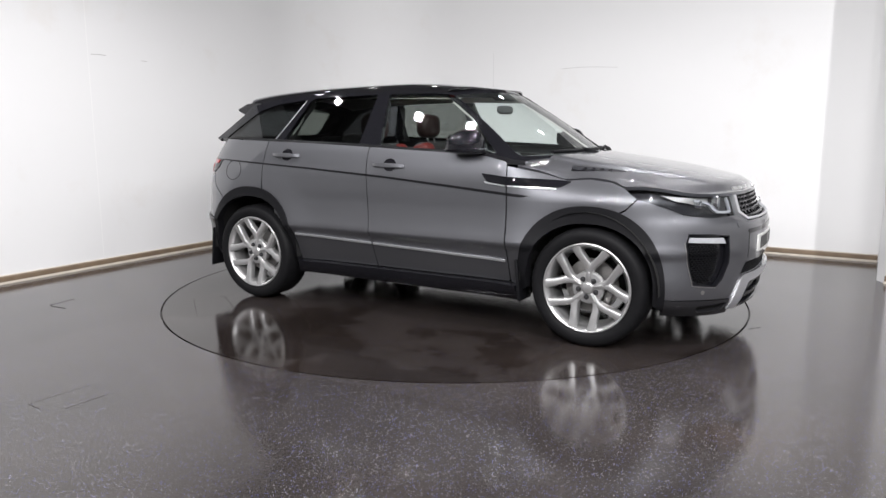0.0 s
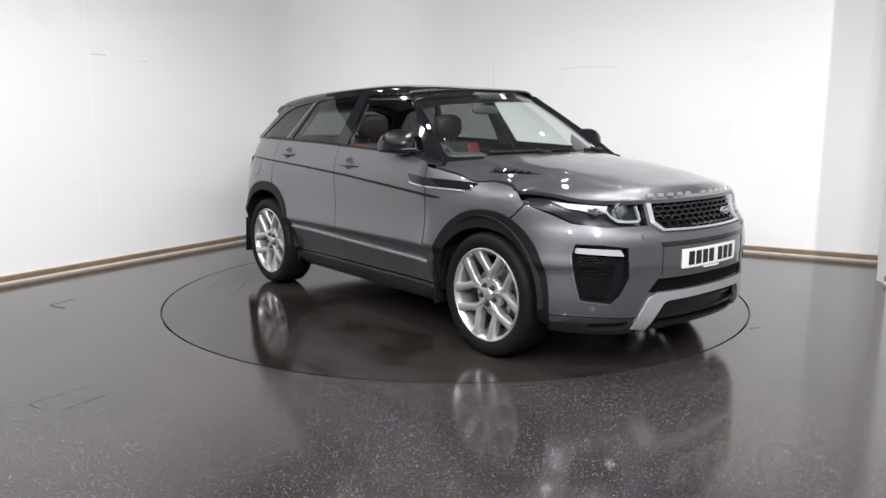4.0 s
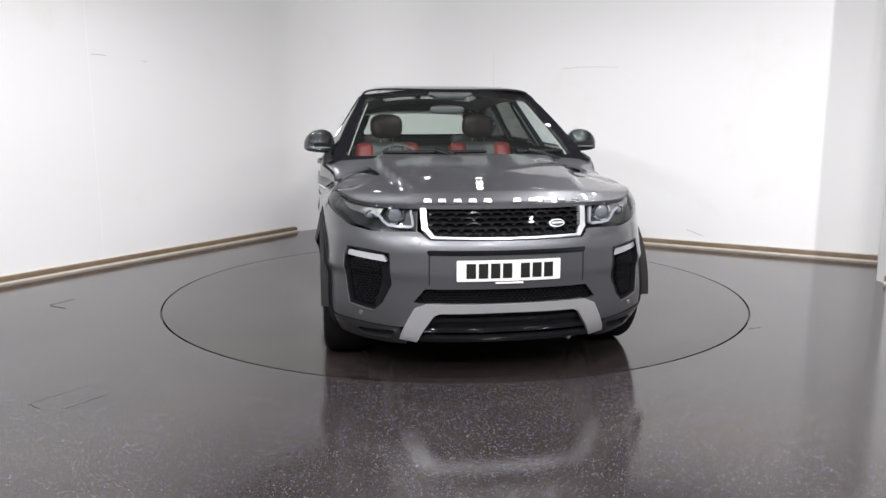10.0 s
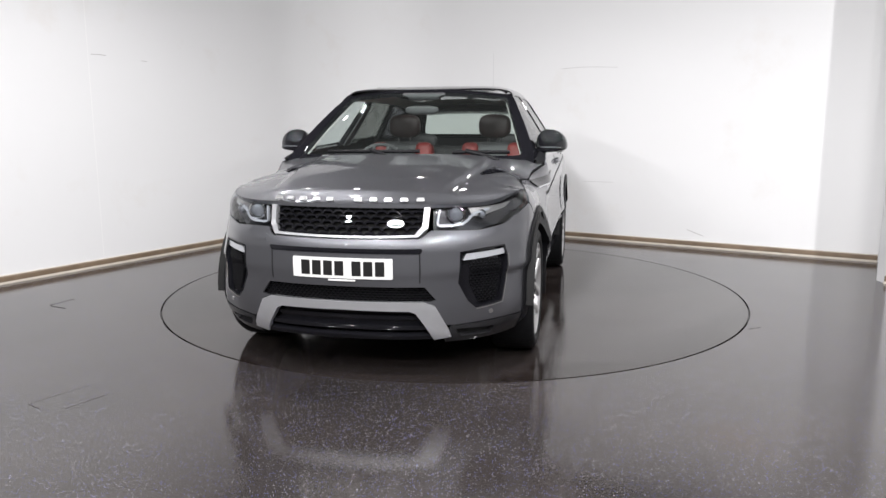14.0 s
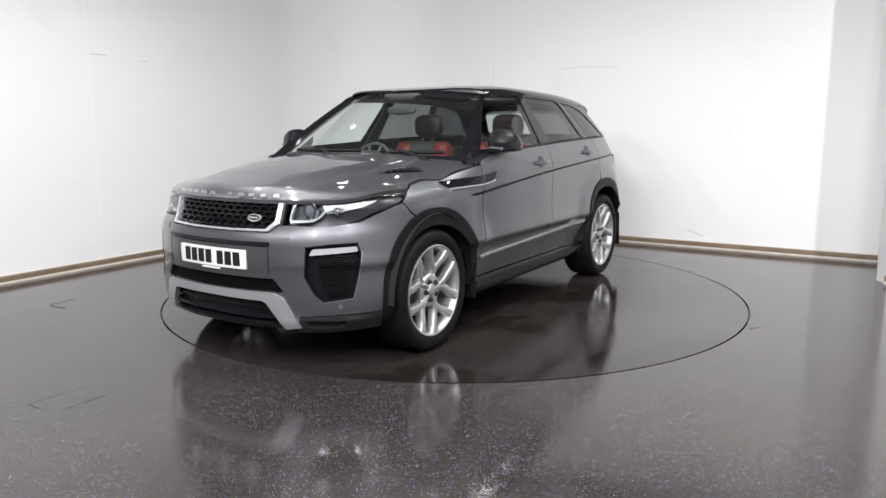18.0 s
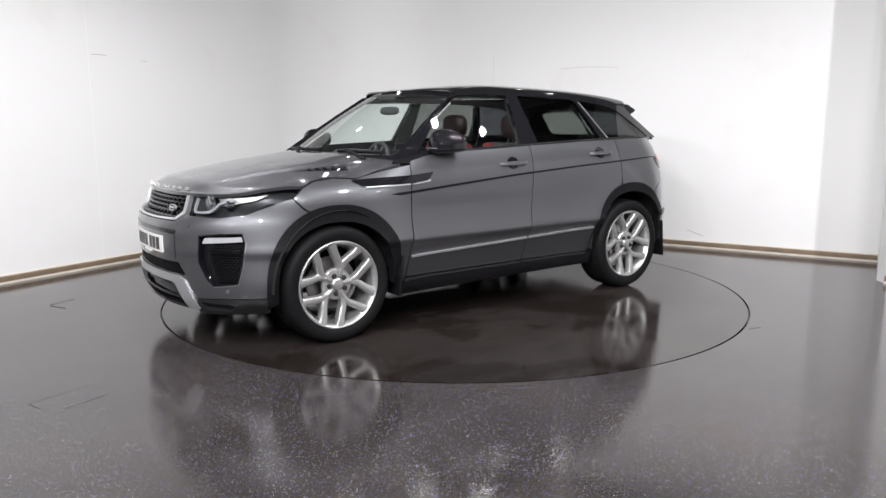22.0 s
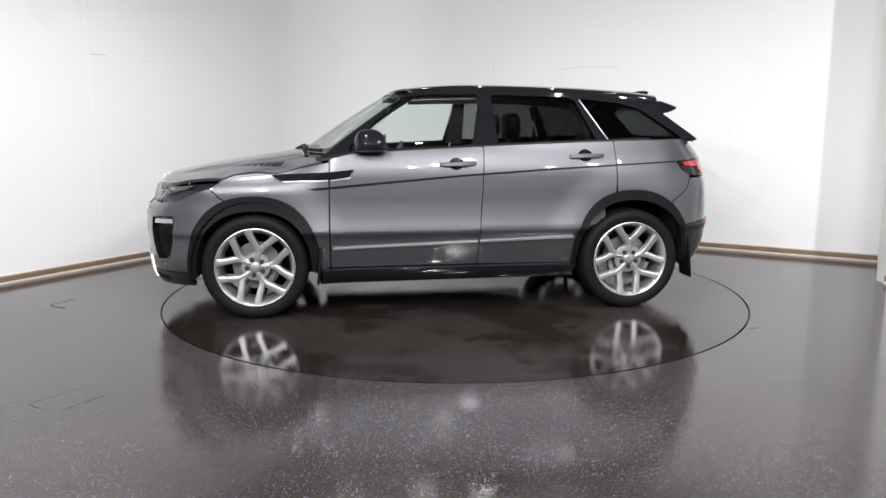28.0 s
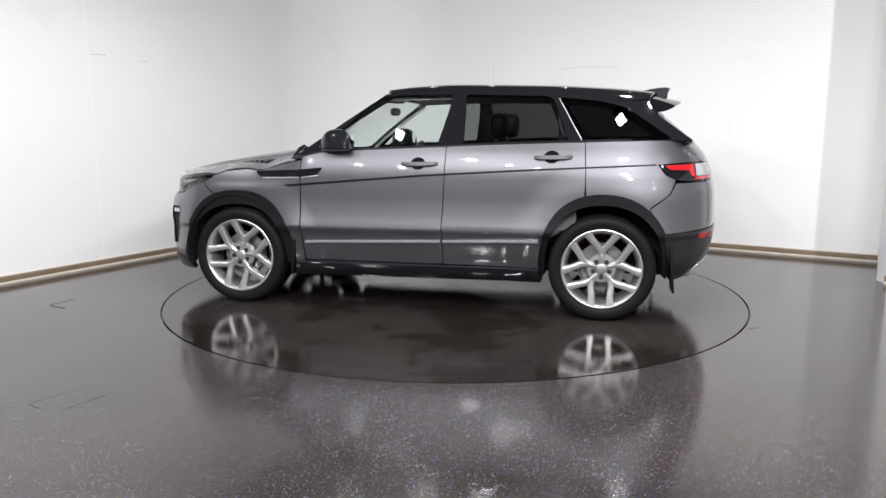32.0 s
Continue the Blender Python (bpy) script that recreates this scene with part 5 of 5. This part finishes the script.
def side_details():
    for m in (1, -1):
        # mirrors
        bm = bmesh.new()
        ball(bm, (0.535, m * 0.932, 1.172), (0.108, 0.106, 0.124), 2.7)
        for v in bm.verts:
            f = max(0.0, (abs(v.co.y) - 0.90) / 0.125)
            v.co.z = 1.174 + max(0.0, v.co.z - 1.172) * (1 - 0.22 * f ** 1.6)
            v.co.x += 0.03 * f * f * -1
        mir = part("door_mirror", bm, GLOSS_BLACK, CAR, "gloss black door mirror")
        bm = bmesh.new()
        ball(bm, (0.430, m * 0.922, 1.215), (0.006, 0.078, 0.052), 3.2)
        part("mirror_glass", bm, MIRROR, mir)
        bm = bmesh.new()
        ball(bm, (0.535, m * 0.930, 1.158), (0.112, 0.106, 0.021), 3.0)
        for v in bm.verts:
            f = max(0.0, (abs(v.co.y) - 0.90) / 0.125)
            v.co.x += 0.03 * f * f * -1
            v.co.z += 0.012 * f
        part("mirror_base", bm, GLOSS_BLACK, mir)
        bm = bmesh.new()
        box(bm, 0.50, 0.635, min(m * 0.78, m * 0.90), max(m * 0.78, m * 0.90), 1.136, 1.164, 0.010)
        part("mirror_foot", bm, GLOSS_BLACK, mir)
        bm = bmesh.new()
        ball(bm, (0.645, m * 0.925, 1.176), (0.004, 0.065, 0.004), 2.5, 16, 8)
        part("indicator_strip", bm, LENS_GREY, mir)
        bm = bmesh.new()
        box(bm, 0.60, 0.93, min(m * 0.735, m * 0.75), max(m * 0.735, m * 0.75), 0.88, 1.075, 0.004)
        part("scuttle_side", bm, PLASTIC, CAR, "black scuttle side panel")
        # handles
        for x0, x1, z in ((0.060, -0.200, 1.058), (-0.862, -1.118, 1.108)):
            yf = float(flank(np.array(-0.07 if x0 > 0 else -0.99), np.array(z)))
            bm = bmesh.new()
            n = 15
            rows = []
            for i in range(n):
                t = i / (n - 1)
                x = x0 + (x1 - x0) * t
                out = 0.030 * math.sin(math.pi * min(max(t, 0.0), 1.0)) ** 0.45 + 0.004
                h = 0.010 + 0.004 * math.sin(math.pi * t) ** 0.5
                zz = z + 0.006 * (t - 0.5)
                yy = float(flank(np.array(x), np.array(zz)))
                rows.append([bm.verts.new((x, m * (yy + out + dy), zz + dz * h)) for dy, dz in ((0.0, 1), (-0.004, 1.15), (-0.014, 1.1), (-0.016, -1.1), (-0.004, -1.15), (0.002, -0.7))])
            for a, b in zip(rows, rows[1:]):
                for k in range(6):
                    bm.faces.new((a[k], a[(k + 1) % 6], b[(k + 1) % 6], b[k]))
            bm.faces.new(rows[0])
            bm.faces.new(rows[-1][::-1])
            bmesh.ops.recalc_face_normals(bm, faces=bm.faces)
            hd = part("door_handle", bm, PAINT, CAR, "grey painted pull handle")
            xc = (x0 + x1) / 2 + 0.01
            cup = [at_x(xc + 0.052 * math.cos(t), z + 0.002 + 0.042 * math.sin(t)) for t in np.linspace(0, 2 * math.pi, 25)[:-1]]
            panel("handle_cup", low, cup, GLOSS_BLACK, hd, off=0.002, thick=0.004, mirror=m < 0)
        # fuel flap line on the right side
        if m < 0:
            c = (at_x(-1.50, 0.985)[0] + 0.02, 0.985)
            o = [(c[0] + 0.085 * math.cos(t), c[1] + 0.075 * math.sin(t)) for t in np.linspace(0, 2 * math.pi, 33)[:-1]]
            i2 = [(c[0] + 0.081 * math.cos(t), c[1] + 0.071 * math.sin(t)) for t in np.linspace(0, 2 * math.pi, 33)[:-1]]
            panel("fuel_flap_gap", low, o, DARK, CAR, off=0.001, thick=0.002, holes=[i2], mirror=True, gap=0.02)
        # bright quarter-light line at the rear pillar
        panel("pillar_trim", green, ribbon([(-1.008, 1.503), (-1.175, 1.216)], 0.0038), SATIN, CAR, off=0.004, thick=0.006, mirror=m < 0, label="thin bright pillar trim")
    # wipers
    for u0, u1, v0, v1 in ((-0.66, 0.16, 0.075, 0.085), (0.42, 0.86, 0.075, 0.075)):
        bm = bmesh.new()
        us = np.linspace(u0, u1, 14)
        pts = screen(us, np.linspace(v0, v1, 14), np.full(14, 0.018))
        tube(bm, pts, 0.012)
        wp = part("wiper", bm, PLASTIC, CAR, "black windscreen wiper")
        bm = bmesh.new()
        um = (u0 + u1) / 2 if u0 < 0 else u0 + 0.1
        pts = screen(np.array([um + 0.25, um + 0.1, um]), np.array([-0.03, 0.03, (v0 + v1) / 2]), np.array([0.02, 0.035, 0.03]))
        tube(bm, pts, 0.015)
        part("wiper_arm", bm, PLASTIC, wp)


def cabin():
    """Seats, dashboard, wheel and linings seen through the glass."""
    bm = bmesh.new()
    box(bm, 0.42, 1.02, -0.74, 0.74, 0.75, 1.095, 0.06)
    box(bm, 0.36, 0.60, -0.56, -0.18, 0.95, 1.135, 0.05)
    part("dashboard", bm, BLACK_LEATHER, CAR, "black dashboard")
    bm = bmesh.new()
    n = 40
    t0 = Matrix.Translation((0.30, -0.37, 1.010)) @ Matrix.Rotation(radians(66), 4, "Y")
    pts = [t0 @ Vector((0.185 * math.cos(2 * math.pi * i / n), 0.185 * math.sin(2 * math.pi * i / n), 0)) for i in range(n)]
    rows = []
    for i in range(n):
        d = (pts[(i + 1) % n] - pts[i - 1]).normalized()
        u = (pts[i] - t0.translation).normalized()
        w = d.cross(u)
        rows.append([bm.verts.new(pts[i] + (u * math.cos(2 * math.pi * k / 8) + w * math.sin(2 * math.pi * k / 8)) * 0.015) for k in range(8)])
    for i in range(n):
        for k in range(8):
            bm.faces.new((rows[i][k], rows[i][(k + 1) % 8], rows[(i + 1) % n][(k + 1) % 8], rows[(i + 1) % n][k]))
    sw = part("steering_wheel", bm, BLACK_LEATHER, CAR, "black leather steering wheel")
    bm = bmesh.new()
    ball(bm, tuple(t0.translation), (0.05, 0.075, 0.065), 2.6)
    for a in (0, 180, 250, 290):
        e = t0 @ Vector((0.18 * math.sin(radians(a)), 0.18 * math.cos(radians(a)), 0))
        tube(bm, [t0.translation, e], 0.014)
    part("wheel_boss", bm, BLACK_LEATHER, sw)
    for y in (-0.39, 0.39):
        bm = bmesh.new()
        box(bm, -0.42, 0.10, y - 0.25, y + 0.25, 0.50, 0.68, 0.05)
        part("seat_cushion", bm, BLACK_LEATHER, CAR, "black leather front seat cushion")
        bm = bmesh.new()
        box(bm, -0.07, 0.07, -0.25, 0.25, 0.0, 0.58, 0.055)
        bmesh.ops.transform(bm, matrix=Matrix.Translation((-0.38, y, 0.62)) @ Matrix.Rotation(radians(-14), 4, "Y"), verts=bm.verts)
        part("seat_back", bm, BLACK_LEATHER, CAR, "black leather front seat back")
        for w in (-0.19, 0.19):
            bm = bmesh.new()
            box(bm, -0.085, 0.085, w - 0.075, w + 0.075, 0.02, 0.57, 0.05)
            bmesh.ops.transform(bm, matrix=Matrix.Translation((-0.365, y, 0.62)) @ Matrix.Rotation(radians(-14), 4, "Y"), verts=bm.verts)
            part("seat_bolster", bm, RED_LEATHER, CAR, "red leather seat bolster")
        bm = bmesh.new()
        ball(bm, (-0.555, y, 1.315), (0.065, 0.135, 0.10), 3.0)
        hr = part("headrest", bm, DARK_RED, CAR, "red and black headrest")
        for w in (-0.05, 0.05):
            bm = bmesh.new()
            tube(bm, [(-0.55, y + w, 1.26), (-0.515, y + w, 1.14)], 0.007)
            part("headrest_post", bm, CHROME, hr)
    bm = bmesh.new()
    box(bm, -1.35, -0.80, -0.66, 0.66, 0.48, 0.70, 0.05)
    part("rear_bench", bm, RED_LEATHER, CAR, "red leather rear bench")
    bm = bmesh.new()
    box(bm, -1.42, -1.30, -0.66, 0.66, 0.60, 1.13, 0.05)
    part("rear_backrest", bm, BLACK_LEATHER, CAR, "black leather rear backrest")
    for y in (-0.42, 0.42):
        bm = bmesh.new()
        ball(bm, (-1.39, y, 1.17), (0.05, 0.13, 0.075), 3.0)
        part("rear_headrest", bm, BLACK_LEATHER, CAR, "black rear headrest")
    # headlining
    verts, faces = [], []
    na, nb = 16, 13
    for i in range(na):
        for j in range(nb):
            b = -1 + 2 * j / (nb - 1)
            x = 0.27 - 1.82 * i / (na - 1)
            ye = float(green(np.array([x]), np.array([float(ROOF_EDGE(x)) - 0.02]))[0][1]) - 0.04
            z = float(ROOF_EDGE(x)) - 0.045 + (float(ROOF_MID(x)) - float(ROOF_EDGE(x))) * (1 - b * b)
            verts.append((x, b * ye, z))
    for i in range(na - 1):
        for j in range(nb - 1):
            if 1 <= i <= 10 and 2 <= j <= nb - 4:
                continue
            faces.append((i * nb + j, i * nb + j + 1, (i + 1) * nb + j + 1, (i + 1) * nb + j))
    sheet("headlining", verts, faces, TRIM_GREY, CAR, "light grey headlining")
    # linings of the screen pillars and doors
    for m in (False, True):
        panel("pillar_lining", screen, ribbon([(0.985 if not m else -0.985, 0.10), (0.985 if not m else -0.985, 0.92)], 0.03), TRIM_GREY, CAR, off=-0.034, thick=0.01, gap=0.06, label="light grey pillar lining")
        panel("middle_pillar_lining", green, [(-0.20, 1.18), (-0.25, 1.50), (-0.34, 1.50), (-0.36, 1.18)], BLACK_LEATHER, CAR, off=-0.035, thick=0.01, mirror=m)
        panel("door_lining", low, [at_x(0.70, 0.5), at_x(0.70, 1.10), at_x(-1.15, 1.16), at_x(-1.15, 0.6), at_x(-0.85, 0.5)], BLACK_LEATHER, CAR, off=-0.07, thick=0.02, mirror=m, gap=0.08)
        panel("rear_lining", green, [(-1.02, 1.20), (-1.0, 1.50), (-0.94, 1.50), (-1.08, 1.20)], BLACK_LEATHER, CAR, off=-0.035, thick=0.01, mirror=m)
    bm = bmesh.new()
    ball(bm, (0.36, -0.02, 1.432), (0.02, 0.125, 0.032), 3.0)
    im = part("inside_mirror", bm, BLACK_LEATHER, CAR, "black rear-view mirror")
    bm = bmesh.new()
    box(bm, 0.30, 0.40, -0.16, 0.16, 1.50, 1.555, 0.02)
    for v in bm.verts:
        v.co.y *= 1.0 if v.co.z > 1.53 else 0.72
    part("sensor_pod", bm, BLACK_LEATHER, im)


WHEEL_SPIN = {(True, 1): 13, (False, 1): 0, (True, -1): 5, (False, -1): 5}
PLATE_OB = None
body()
PLATE_OB = front()
bonnet()
glasshouse()
rear()
front_details()
side_details()
cabin()
under()
for wx in (WB, -WB):
    for side in (1, -1):
        wheel_mesh_parts(wx, side, WHEEL_SPIN[(wx > 0, side)])


def motions():
    """The turntable and the car on it turn together."""
    rows_t, rows_c = [], []
    angle = knots(*TURNS)
    for t in range(0, 33):
        a = float(angle(t))
        rows_t.append((float(t), pose(AXIS[0], AXIS[1], 0.0, 0, 0, a)))
        rows_c.append((float(t), pose(AXIS[0], AXIS[1], 0.0, 0, 0, a) @ pose(CAR_X, CAR_Y, 0.0)))
    walk(TURNTABLE, rows_t)
    walk(CAR, rows_c)


motions()
